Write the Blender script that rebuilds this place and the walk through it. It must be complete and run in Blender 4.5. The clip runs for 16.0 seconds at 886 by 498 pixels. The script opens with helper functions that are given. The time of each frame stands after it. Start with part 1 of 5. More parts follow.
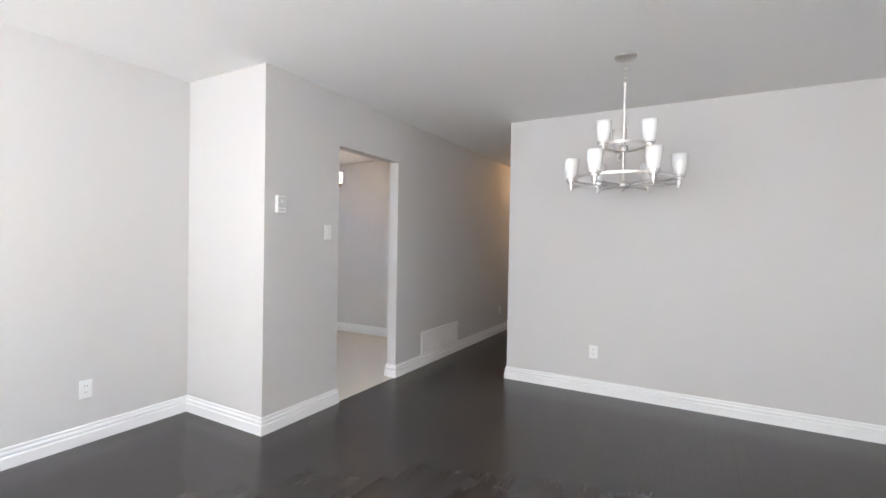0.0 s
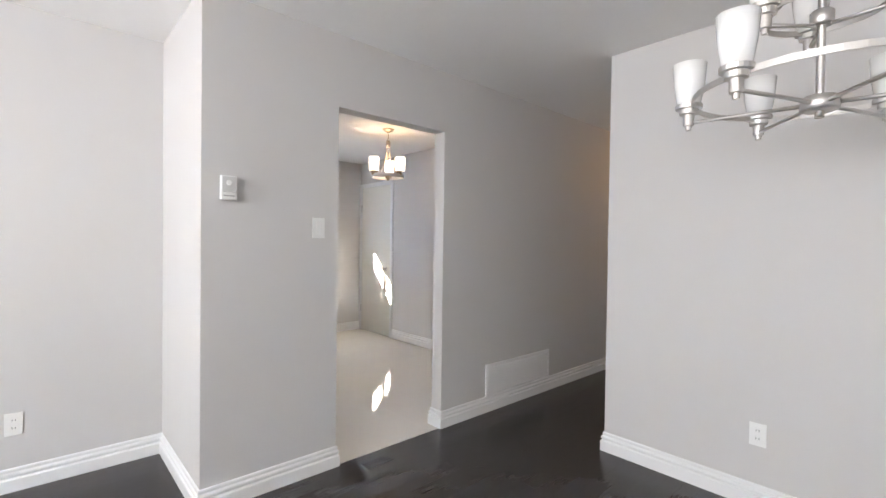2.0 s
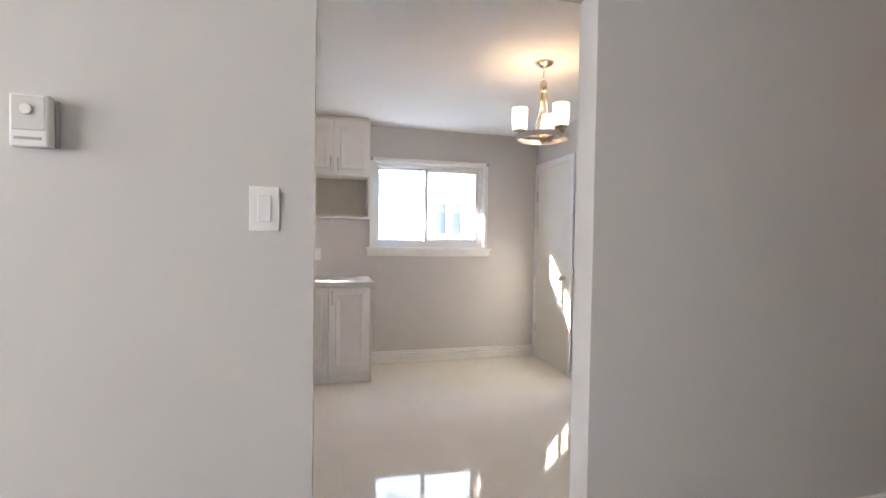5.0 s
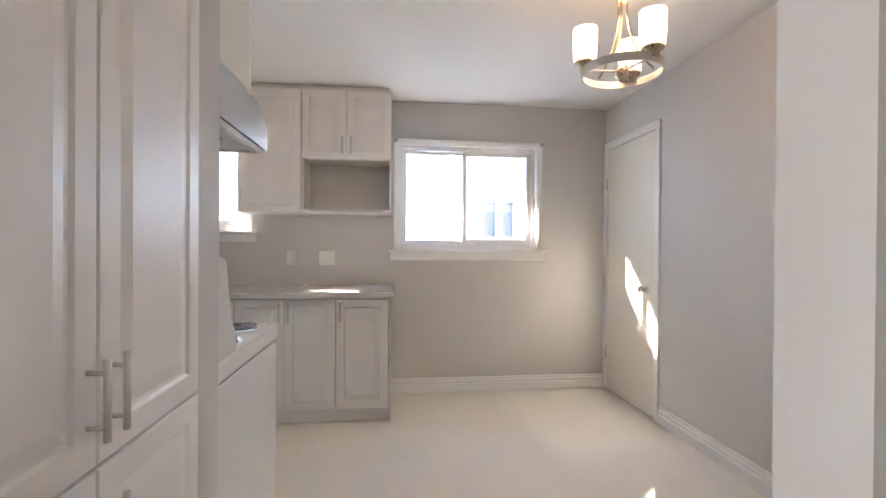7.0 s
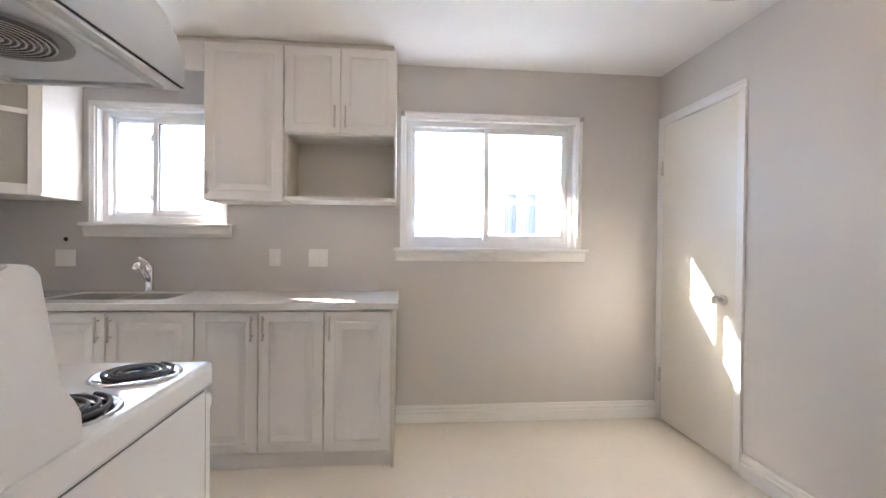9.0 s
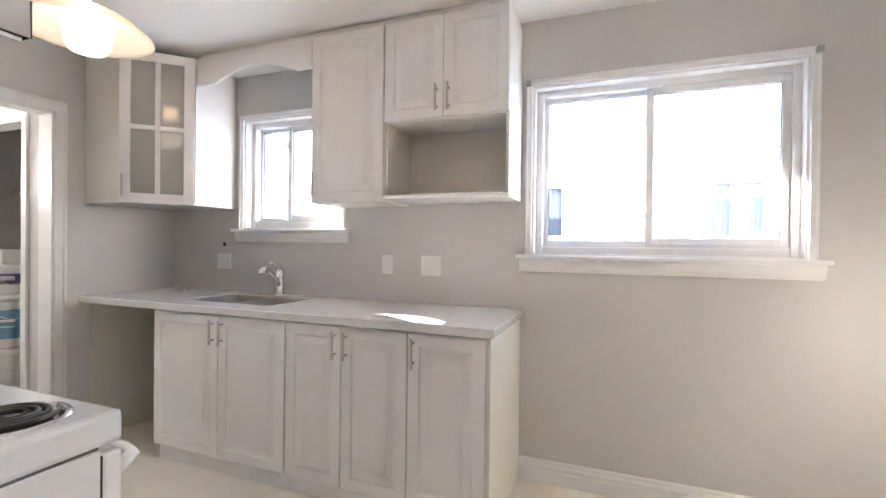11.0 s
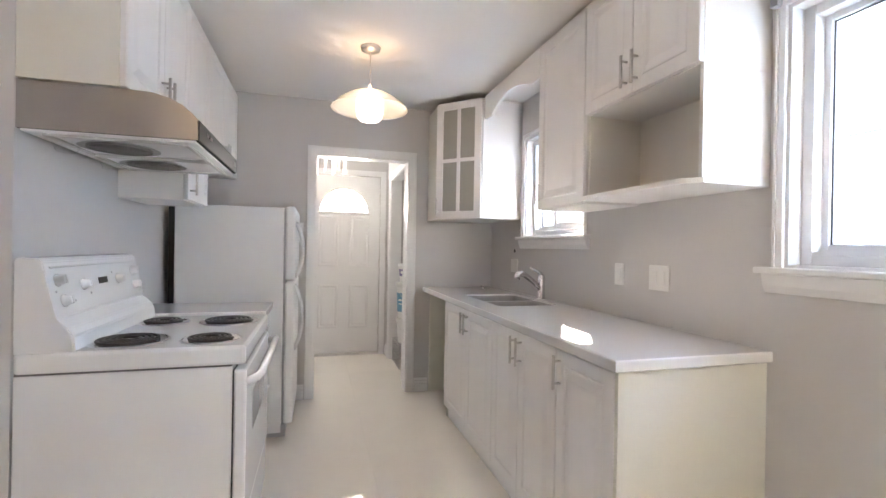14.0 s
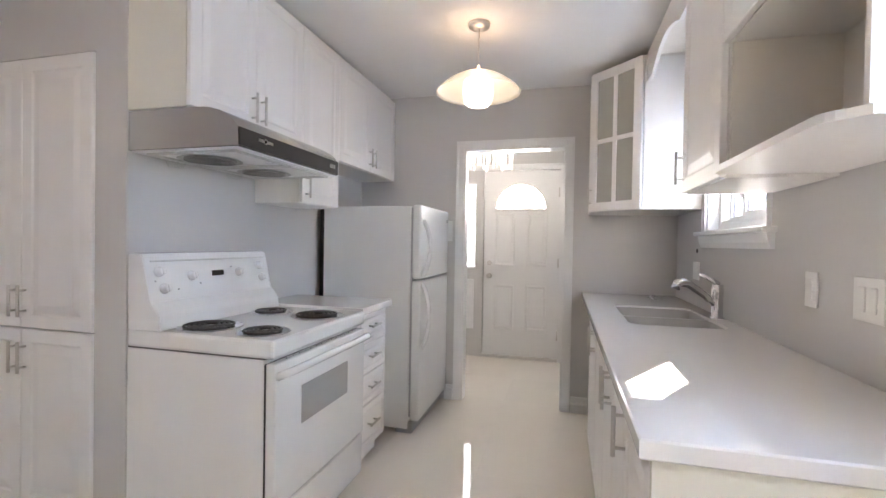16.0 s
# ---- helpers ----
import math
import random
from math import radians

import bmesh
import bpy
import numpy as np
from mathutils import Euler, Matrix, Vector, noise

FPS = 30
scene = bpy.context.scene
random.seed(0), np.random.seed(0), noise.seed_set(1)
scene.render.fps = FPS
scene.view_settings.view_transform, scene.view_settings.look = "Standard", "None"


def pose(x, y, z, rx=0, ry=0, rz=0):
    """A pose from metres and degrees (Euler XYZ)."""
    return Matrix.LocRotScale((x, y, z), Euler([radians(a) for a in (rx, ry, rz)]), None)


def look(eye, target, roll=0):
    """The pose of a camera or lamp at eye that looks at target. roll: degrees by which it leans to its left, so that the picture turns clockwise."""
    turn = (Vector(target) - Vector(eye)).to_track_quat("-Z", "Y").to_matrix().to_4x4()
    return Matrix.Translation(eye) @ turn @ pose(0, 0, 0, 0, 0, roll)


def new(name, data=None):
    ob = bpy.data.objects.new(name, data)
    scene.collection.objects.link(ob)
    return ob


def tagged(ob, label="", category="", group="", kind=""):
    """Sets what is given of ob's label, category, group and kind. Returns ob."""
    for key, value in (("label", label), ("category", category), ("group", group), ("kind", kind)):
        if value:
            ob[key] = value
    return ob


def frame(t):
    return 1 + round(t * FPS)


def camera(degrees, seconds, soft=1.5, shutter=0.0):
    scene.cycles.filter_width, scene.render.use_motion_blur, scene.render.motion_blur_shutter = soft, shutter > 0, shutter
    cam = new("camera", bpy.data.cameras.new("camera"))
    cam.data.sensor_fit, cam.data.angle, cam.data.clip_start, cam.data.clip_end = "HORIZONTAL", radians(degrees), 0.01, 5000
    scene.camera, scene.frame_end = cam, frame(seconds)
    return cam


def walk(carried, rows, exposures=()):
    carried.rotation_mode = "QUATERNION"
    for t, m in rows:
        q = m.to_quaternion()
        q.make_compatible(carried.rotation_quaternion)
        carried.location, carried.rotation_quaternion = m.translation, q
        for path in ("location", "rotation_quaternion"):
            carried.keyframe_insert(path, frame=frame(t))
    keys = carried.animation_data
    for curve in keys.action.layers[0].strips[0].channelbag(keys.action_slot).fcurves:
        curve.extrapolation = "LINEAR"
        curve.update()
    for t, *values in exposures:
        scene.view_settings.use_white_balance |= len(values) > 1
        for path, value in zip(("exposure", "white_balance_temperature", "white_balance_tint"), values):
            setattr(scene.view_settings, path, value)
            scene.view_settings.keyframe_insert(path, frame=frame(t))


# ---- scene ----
cam = camera(89.2, 16.0)
PATH = [
    (0, (0.345, 0.157, 1.301), (-0.635, 1.901, 1.273), 1.0),
    (0.5, (0.317, 0.518, 1.301), (-0.766, 2.199, 1.27), 0.8),
    (1, (0.292, 0.893, 1.3), (-0.93, 2.476, 1.268), 0.8),
    (1.5, (0.229, 1.237, 1.306), (-1.117, 2.716, 1.27), 0.8),
    (2, (0.161, 1.595, 1.3), (-1.319, 2.94, 1.267), 0.8),
    (2.5, (0.019, 1.926, 1.303), (-1.587, 3.118, 1.258), 1.0),
    (3, (-0.137, 2.194, 1.304), (-1.859, 3.21, 1.255), 1.0),
    (3.5, (-0.305, 2.429, 1.304), (-2.14, 3.223, 1.257), 1.2),
    (4, (-0.497, 2.622, 1.304), (-2.405, 3.219, 1.259), 1.1),
    (4.5, (-0.704, 2.778, 1.302), (-2.63, 3.317, 1.257), 0.9),
    (4.7, (-0.793, 2.834, 1.304), (-2.723, 3.358, 1.255), 0.9),
    (6.8, (-1.728, 3.268, 1.222), (-3.715, 3.493, 1.21), 0.3),
    (7, (-1.805, 3.279, 1.219), (-3.791, 3.509, 1.207), 0.4),
    (7.5, (-1.984, 3.288, 1.22), (-3.968, 3.541, 1.201), 0.5),
    (8, (-2.151, 3.28, 1.218), (-4.13, 3.571, 1.195), 0.5),
    (10.3, (-2.944, 3.551, 1.224), (-4.914, 3.228, 1.203), 0.7),
    (10.5, (-3.009, 3.608, 1.227), (-4.96, 3.172, 1.207), 0.7),
    (11, (-3.162, 3.755, 1.233), (-5.028, 3.035, 1.218), 0.7),
    (11.5, (-3.285, 3.92, 1.233), (-5.019, 2.924, 1.23), 0.7),
    (12, (-3.392, 4.111, 1.222), (-4.971, 2.884, 1.233), 1.1),
    (12.5, (-3.52, 4.296, 1.227), (-4.897, 2.845, 1.24), 0.9),
    (13, (-3.665, 4.425, 1.235), (-4.791, 2.772, 1.242), 0.8),
    (13.5, (-3.85, 4.477, 1.236), (-4.691, 2.663, 1.238), 0.8),
    (14, (-4.026, 4.481, 1.236), (-4.569, 2.557, 1.232), 1.0),
    (14.5, (-4.195, 4.463, 1.24), (-4.445, 2.479, 1.232), 1.0),
    (15, (-4.398, 4.395, 1.236), (-4.337, 2.396, 1.225), 0.9),
    (15.5, (-4.602, 4.308, 1.236), (-4.284, 2.333, 1.223), 1.0),
    (16, (-4.775, 4.173, 1.246), (-4.259, 2.241, 1.218), 1.0),
]
walk(cam, [(t, look(eye, target, roll)) for t, eye, target, roll in PATH], [(0, 5.83, 6500, 13), (3, 5.85, 6650, 14), (4.7, 5.9, 6800, 15), (7, 5.78, 7100, 16), (8, 5.85, 7100, 16), (10.5, 6.17, 6850, 15.5), (13, 6.14, 6850, 15), (16, 6.02, 6750, 15)])

# strengths of the lights, and places settled by eye
SKY, SUNPOWER, LIVING, SHADE = 0.15, 2.2, 4.0, 0.052
KLAMP, PLAMP, HLAMP, CLAMP = 0.085, 0.02, 0.085, 0.075
CHX, CHY, CHT1, CHT2, KTURN = -0.055, 3.12, -12.0, 8.0, 19.0
NX, NJ = -8.0, 0.36
NWIN = [(2.68, 3.27, 1.30, 1.90), (4.52, 5.05, 1.30, 1.90)]

# ---- light ----
SUN = Vector((0.513, 0.865, -0.54)).normalized()
world = bpy.data.worlds.new("sky")
scene.world = world
world.use_nodes = True
wn = world.node_tree.nodes
sky = wn.new("ShaderNodeTexSky")
sky.sky_type = "NISHITA"
sky.sun_disc = False
sky.sun_elevation = math.asin(-SUN.z)
sky.sun_rotation = math.atan2(-SUN.x, -SUN.y)
world.node_tree.links.new(sky.outputs[0], wn["Background"].inputs[0])
wn["Background"].inputs[1].default_value = SKY


def lamp(name, kind, m, power, color=(1, 1, 1), **kw):
    data = bpy.data.lights.new(name, kind)
    data.energy, data.color = power, color
    ob = new(name, data)
    ob.matrix_world = m
    if "size" in kw:
        data.shape, data.size, data.size_y = "RECTANGLE", kw["size"], kw["size_y"]
    if "radius" in kw:
        data.shadow_soft_size = kw["radius"]
    return data


sun = lamp("sun", "SUN", look(-SUN * 30, (0, 0, 0)), SUNPOWER, (1.0, 0.95, 0.88))
sun.angle = radians(0.6)
WARM = (1.0, 0.66, 0.36)

# ---- materials ----


def mat(name, color, rough=0.5, metal=0.0, grain=60.0, vary=0.04, bump=0.05, big=1.2, bigvary=0.05, spec=0.5, rvary=0.05, dist=0.002, random_vary=0.0, coat=0.0):
    """Plain paint, metal or stone: colour with a fine and a broad variation, grain in the relief."""
    m = bpy.data.materials.new(name)
    m.use_nodes = True
    nt = m.node_tree
    n, l = nt.nodes, nt.links
    b = n["Principled BSDF"]
    b.inputs["Metallic"].default_value = metal
    b.inputs["Specular IOR Level"].default_value = spec
    b.inputs["Coat Weight"].default_value = coat
    b.inputs["Coat Roughness"].default_value = 0.06
    co = n.new("ShaderNodeTexCoord")
    geo = n.new("ShaderNodeNewGeometry")
    fine, broad = n.new("ShaderNodeTexNoise"), n.new("ShaderNodeTexNoise")
    for tex, s in ((fine, grain), (broad, big)):
        tex.inputs["Scale"].default_value = s
        tex.inputs["Detail"].default_value = 4
        l.new(geo.outputs["Position"], tex.inputs["Vector"])
    add = n.new("ShaderNodeMath")
    add.operation = "MULTIPLY_ADD"
    add.inputs[1].default_value = vary
    l.new(fine.outputs[0], add.inputs[0])
    add2 = n.new("ShaderNodeMath")
    add2.operation = "MULTIPLY_ADD"
    add2.inputs[1].default_value = bigvary
    l.new(broad.outputs[0], add2.inputs[0])
    add2.inputs[2].default_value = 1 - 0.5 * (vary + bigvary + random_vary)
    l.new(add2.outputs[0], add.inputs[2])
    last = add.outputs[0]
    if random_vary:
        info = n.new("ShaderNodeObjectInfo")
        a3 = n.new("ShaderNodeMath")
        a3.operation = "MULTIPLY_ADD"
        a3.inputs[1].default_value = random_vary
        l.new(info.outputs["Random"], a3.inputs[0])
        l.new(last, a3.inputs[2])
        last = a3.outputs[0]
    mul = n.new("ShaderNodeVectorMath")
    mul.operation = "SCALE"
    mul.inputs[0].default_value = color
    l.new(last, mul.inputs["Scale"])
    l.new(mul.outputs[0], b.inputs["Base Color"])
    r = n.new("ShaderNodeMath")
    r.operation = "MULTIPLY_ADD"
    r.inputs[1].default_value = rvary
    r.inputs[2].default_value = rough - rvary / 2
    l.new(broad.outputs[0], r.inputs[0])
    l.new(r.outputs[0], b.inputs["Roughness"])
    if bump:
        bp = n.new("ShaderNodeBump")
        bp.inputs["Strength"].default_value = bump
        bp.inputs["Distance"].default_value = dist
        l.new(fine.outputs[0], bp.inputs["Height"])
        l.new(bp.outputs[0], b.inputs["Normal"])
    return m


def glow(name, color, strength, base=(0.9, 0.88, 0.84)):
    m = bpy.data.materials.new(name)
    m.use_nodes = True
    b = m.node_tree.nodes["Principled BSDF"]
    b.inputs["Base Color"].default_value = (*base, 1)
    b.inputs["Emission Color"].default_value = (*color, 1)
    b.inputs["Emission Strength"].default_value = strength
    b.inputs["Roughness"].default_value = 0.25
    return m


def glass(name, tint=(1, 1, 1), gloss=0.08, rough=0.0):
    """Thin pane: mostly clear, with a share of mirror that grows at a glancing view."""
    m = bpy.data.materials.new(name)
    m.use_nodes = True
    n, l = m.node_tree.nodes, m.node_tree.links
    n.remove(n["Principled BSDF"])
    t, g, mix, f = n.new("ShaderNodeBsdfTransparent"), n.new("ShaderNodeBsdfGlossy"), n.new("ShaderNodeMixShader"), n.new("ShaderNodeMapRange")
    t.inputs[0].default_value = (*tint, 1)
    g.inputs["Roughness"].default_value = rough
    lw = n.new("ShaderNodeLayerWeight")
    pw = n.new("ShaderNodeMath")
    pw.operation = "POWER"
    pw.inputs[1].default_value = 5
    l.new(lw.outputs["Facing"], pw.inputs[0])
    l.new(pw.outputs[0], f.inputs[0])
    f.inputs[3].default_value, f.inputs[4].default_value = 0.04, 0.6
    l.new(f.outputs[0], mix.inputs[0])
    l.new(t.outputs[0], mix.inputs[1])
    l.new(g.outputs[0], mix.inputs[2])
    l.new(mix.outputs[0], n["Material Output"].inputs[0])
    return m


def wood_dark():
    m = mat("dark_stained_oak", (0.040, 0.036, 0.036), rough=0.25, grain=18, vary=0.2, bump=0.02, big=3.0, bigvary=0.2, rvary=0.06, dist=0.001, random_vary=0.18)
    n, l = m.node_tree.nodes, m.node_tree.links
    # grain runs along the boards: squeeze the fine noise across them
    mp = n.new("ShaderNodeMapping")
    mp.inputs["Scale"].default_value = (6.0, 0.35, 1.0)
    geo = next(k for k in n if k.bl_idname == "ShaderNodeNewGeometry")
    fine = next(k for k in n if k.bl_idname == "ShaderNodeTexNoise" and k.inputs["Scale"].default_value > 10)
    l.new(geo.outputs["Position"], mp.inputs[0])
    l.new(mp.outputs[0], fine.inputs["Vector"])
    return m


M_WALL = mat("grey_wall_paint", (0.62, 0.605, 0.595), rough=0.62, grain=260, bump=0.12, vary=0.02, bigvary=0.03, spec=0.3, dist=0.001)
M_CEIL = mat("ceiling_white", (0.88, 0.875, 0.865), rough=0.85, grain=55, bump=0.25, vary=0.03, spec=0.2, dist=0.004)
M_TRIM = mat("white_trim_paint", (0.82, 0.82, 0.82), rough=0.32, grain=120, bump=0.04, vary=0.02, bigvary=0.03)
M_CAB = mat("white_foil_front", (0.86, 0.845, 0.835), rough=0.36, grain=200, bump=0.03, vary=0.015, bigvary=0.02)
M_BOX = mat("white_melamine", (0.80, 0.78, 0.75), rough=0.45, grain=200, bump=0.02, vary=0.02)
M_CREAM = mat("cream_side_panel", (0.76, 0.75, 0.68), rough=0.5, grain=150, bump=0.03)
M_NICHE = mat("warm_niche_panel", (0.80, 0.77, 0.71), rough=0.5, grain=150, bump=0.03)
M_DOOR = mat("off_white_door_paint", (0.78, 0.76, 0.70), rough=0.3, grain=90, bump=0.06, vary=0.03, dist=0.001)
M_SEAM = mat("thin_dark_seam", (0.12, 0.12, 0.12), rough=0.6, bump=0)
M_COUNTER = mat("white_quartz_top", (0.79, 0.78, 0.775), rough=0.1, grain=400, bump=0.0, vary=0.05, bigvary=0.03)
M_TILE = mat("polished_cream_tile", (0.83, 0.78, 0.705), rough=0.035, grain=25, bump=0.0, vary=0.03, bigvary=0.05, big=4, rvary=0.02, random_vary=0.03)
M_GROUT = mat("tile_grout", (0.74, 0.70, 0.635), rough=0.5)
M_WOOD = wood_dark()
M_NICKEL = mat("brushed_nickel", (0.66, 0.64, 0.62), rough=0.44, metal=1.0, grain=300, bump=0.03, vary=0.06)
M_CHROME = mat("chrome", (0.75, 0.75, 0.77), rough=0.08, metal=1.0, bump=0)
M_STEEL = mat("stainless_steel", (0.58, 0.57, 0.56), rough=0.26, metal=1.0, grain=200, bump=0.04, vary=0.06)
M_BASIN = mat("satin_sink_steel", (0.34, 0.33, 0.32), rough=0.34, metal=1.0, grain=200, bump=0.04, vary=0.08)
M_ENAMEL = mat("white_enamel", (0.83, 0.83, 0.83), rough=0.14, grain=80, bump=0.0, vary=0.01, bigvary=0.02)
M_FRIDGE = mat("pebbled_white_enamel", (0.81, 0.81, 0.80), rough=0.34, grain=420, bump=0.18, vary=0.02, dist=0.001)
M_BLACK = mat("black_plastic", (0.015, 0.015, 0.016), rough=0.3, bump=0)
M_COIL = mat("burner_coil", (0.045, 0.043, 0.042), rough=0.45, grain=200, bump=0.1)
M_PALE = mat("pale_grey_metal", (0.62, 0.62, 0.61), rough=0.4)
M_GREY = mat("grey_plastic", (0.42, 0.42, 0.42), rough=0.45)
M_OVEN = mat("oven_window_glass", (0.42, 0.42, 0.42), rough=0.1, bump=0)
M_PLATE = mat("white_plastic_plate", (0.82, 0.82, 0.81), rough=0.3, bump=0)
# near-black that stands in for the shade inside slots, gaps and hollows
M_RECESS_SHADE = mat("recess_shade", (0.03, 0.03, 0.03), rough=0.7, bump=0)
M_VINYL = mat("white_vinyl_frame", (0.80, 0.80, 0.81), rough=0.35, bump=0.02)
M_GASKET = mat("dark_gasket", (0.08, 0.08, 0.085), rough=0.6, bump=0)
M_SHADE_OFF = mat("opal_glass_shade", (0.86, 0.86, 0.85), rough=0.12, bump=0, vary=0.01)
M_SHADE_ON = glow("lit_opal_shade", (1.0, 0.86, 0.66), SHADE)
M_BULB = glow("lit_inner_glass", (1.0, 0.86, 0.66), SHADE * 1.1)
# nickel with the warm lamp light put into its colour
M_LIT_NICKEL = mat("warm_lit_nickel", (0.62, 0.52, 0.40), rough=0.25, metal=1.0, bump=0.02)
M_CRYSTAL = glow("lit_crystal_beads", (1.0, 0.95, 0.88), 0.08)
M_PANE = glass("window_glass", (0.97, 0.98, 0.98))
# unseen pane; the tint is added to warm the sky light passing it
M_PANE_FRONT = glass("light_warming_glass", (1.0, 0.968, 0.935))
M_FROST = mat("frosted_door_glass", (0.42, 0.41, 0.37), rough=0.07, grain=30, bump=0.02, spec=0.6)
# opaque panes that emit light themselves, in place of daylight from behind
M_DAY = glow("glowing_daylight_glass", (0.95, 0.98, 1.0), 0.19)
M_SIDING = mat("white_siding", (0.78, 0.78, 0.77), rough=0.7, grain=20, bump=0.1)
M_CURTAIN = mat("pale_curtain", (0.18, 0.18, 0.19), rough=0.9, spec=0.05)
M_BLIND = mat("drawn_grey_blind", (0.27, 0.27, 0.27), rough=0.9, spec=0.05)
M_NPANE = mat("dark_house_glass", (0.06, 0.065, 0.07), rough=0.5, bump=0, spec=0.05)
M_ROOF = mat("grey_shingles", (0.16, 0.15, 0.15), rough=0.9, grain=12, vary=0.3, bump=0.4)
M_GROUND = mat("pale_gravel_ground", (0.46, 0.45, 0.42), rough=0.95, grain=8, vary=0.3, bump=0.4)
M_BLUE = mat("blue_label", (0.13, 0.30, 0.45), rough=0.4)
M_PURPLE = mat("purple_label", (0.16, 0.13, 0.28), rough=0.4)
M_PINK = mat("pinkish_label", (0.5, 0.3, 0.26), rough=0.4)
M_BUCKET = mat("white_bucket_plastic", (0.76, 0.76, 0.74), rough=0.4)
# even grey, darker than M_WALL, for the closet's inner faces
M_CLOSET = mat("darker_closet_grey", (0.48, 0.46, 0.455), rough=0.7, grain=260, bump=0.1)

# ---- mesh helpers ----


def box(bm, x0, x1, y0, y1, z0, z1, bevel=0.0):
    m = Matrix.Translation(((x0 + x1) / 2, (y0 + y1) / 2, (z0 + z1) / 2)) @ Matrix.Diagonal((abs(x1 - x0), abs(y1 - y0), abs(z1 - z0), 1))
    made = bmesh.ops.create_cube(bm, size=1, matrix=m)
    if bevel:
        edges = {e for v in made["verts"] for e in v.link_edges}
        bmesh.ops.bevel(bm, geom=list(edges), offset=bevel, segments=2, affect="EDGES", profile=0.5)
    return bm


def boxes(*rows, bevel=0.0):
    bm = bmesh.new()
    for r in rows:
        box(bm, *r, bevel=bevel)
    return bm


def tube(bm, points, r, n=10, cap=True):
    """A round bar along the points."""
    pts = [Vector(p) for p in points]
    rings = []
    for i, p in enumerate(pts):
        d = (pts[min(i + 1, len(pts) - 1)] - pts[max(i - 1, 0)]).normalized()
        q = d.to_track_quat("Z", "Y")
        rr = r[i] if isinstance(r, (list, tuple)) else r
        rings.append([bm.verts.new(p + q @ Vector((rr * math.cos(2 * math.pi * k / n), rr * math.sin(2 * math.pi * k / n), 0))) for k in range(n)])
    for a, b in zip(rings, rings[1:]):
        for k in range(n):
            bm.faces.new((a[k], a[(k + 1) % n], b[(k + 1) % n], b[k])).smooth = True
    if cap:
        bm.faces.new(rings[0][::-1])
        bm.faces.new(rings[-1])
    return bm


def lathe(bm, profile, centre, n=24, smooth=True, closed=False):
    """Turns rows of (radius, height) about the upright axis through centre."""
    c = Vector(centre)
    rings = [[bm.verts.new(c + Vector((max(r, 1e-4) * math.cos(2 * math.pi * k / n), max(r, 1e-4) * math.sin(2 * math.pi * k / n), z))) for k in range(n)] for r, z in profile]
    pairs = list(zip(rings, rings[1:])) + ([(rings[-1], rings[0])] if closed else [])
    for a, b in pairs:
        for k in range(n):
            bm.faces.new((a[k], a[(k + 1) % n], b[(k + 1) % n], b[k])).smooth = smooth
    return bm


def torus_flat(bm, centre, r, w, h, n=48):
    """A flat ring of rectangular section."""
    return lathe(bm, [(r - w, -h), (r, -h), (r, h), (r - w, h)], centre, n, smooth=False, closed=True)


def mesh_object(name, bm, material, parent=None, offset=None):
    if offset is not None:
        bmesh.ops.translate(bm, verts=bm.verts, vec=-Vector(offset))
    bmesh.ops.recalc_face_normals(bm, faces=bm.faces)
    me = bpy.data.meshes.new(name)
    bm.to_mesh(me)
    bm.free()
    me.materials.append(material)
    ob = new(name, me)
    if parent:
        ob.parent = parent
    return ob


def base_of(ob):
    while ob.parent:
        ob = ob.parent
    return ob.location


def part(name, bm, material, parent, label=""):
    """One mesh under a thing or a part; the bmesh is in world places."""
    ob = mesh_object(name, bm, material, parent, base_of(parent))
    return tagged(ob, label)


def thing(name, place, label, category, group="", kind=""):
    ob = new(name)
    ob.location = place
    ob.empty_display_size = 0.05
    return tagged(ob, label, category, group, kind)


def single(name, bm, material, label, category, group="", kind=""):
    return tagged(mesh_object(name, bm, material), label, category, group, kind)


def structure(name, bm, material, label):
    return single(name, bm, material, label, name.split("_")[0], kind="structure")


def panel(bm, m, w, h, t, rings):
    """A door leaf in the plane m (x across, z up, y outwards): steps of (inset, height of the face) from its edge inwards."""
    loops = []
    for inset, d in [(0, -t)] + rings:
        loops.append([bm.verts.new(m @ Vector((x, d, z))) for x, z in ((inset, inset), (w - inset, inset), (w - inset, h - inset), (inset, h - inset))])
    bm.faces.new(loops[0])
    for a, b in zip(loops, loops[1:]):
        for k in range(4):
            bm.faces.new((a[k], a[(k + 1) % 4], b[(k + 1) % 4], b[k]))
    bm.faces.new(loops[-1])
    return bm


RAISED = [(0.0, -0.003), (0.003, 0.0), (0.052, 0.0), (0.060, -0.005), (0.068, -0.005), (0.096, 0.0)]
FACE = {"+x": Matrix(((0, 1, 0, 0), (1, 0, 0, 0), (0, 0, 1, 0), (0, 0, 0, 1))), "-x": Matrix(((0, -1, 0, 0), (1, 0, 0, 0), (0, 0, 1, 0), (0, 0, 0, 1))),
        "+y": Matrix.Identity(4), "-y": Matrix(((1, 0, 0, 0), (0, -1, 0, 0), (0, 0, 1, 0), (0, 0, 0, 1)))}


def at_face(side, place):
    return Matrix.Translation(place) @ FACE[side]


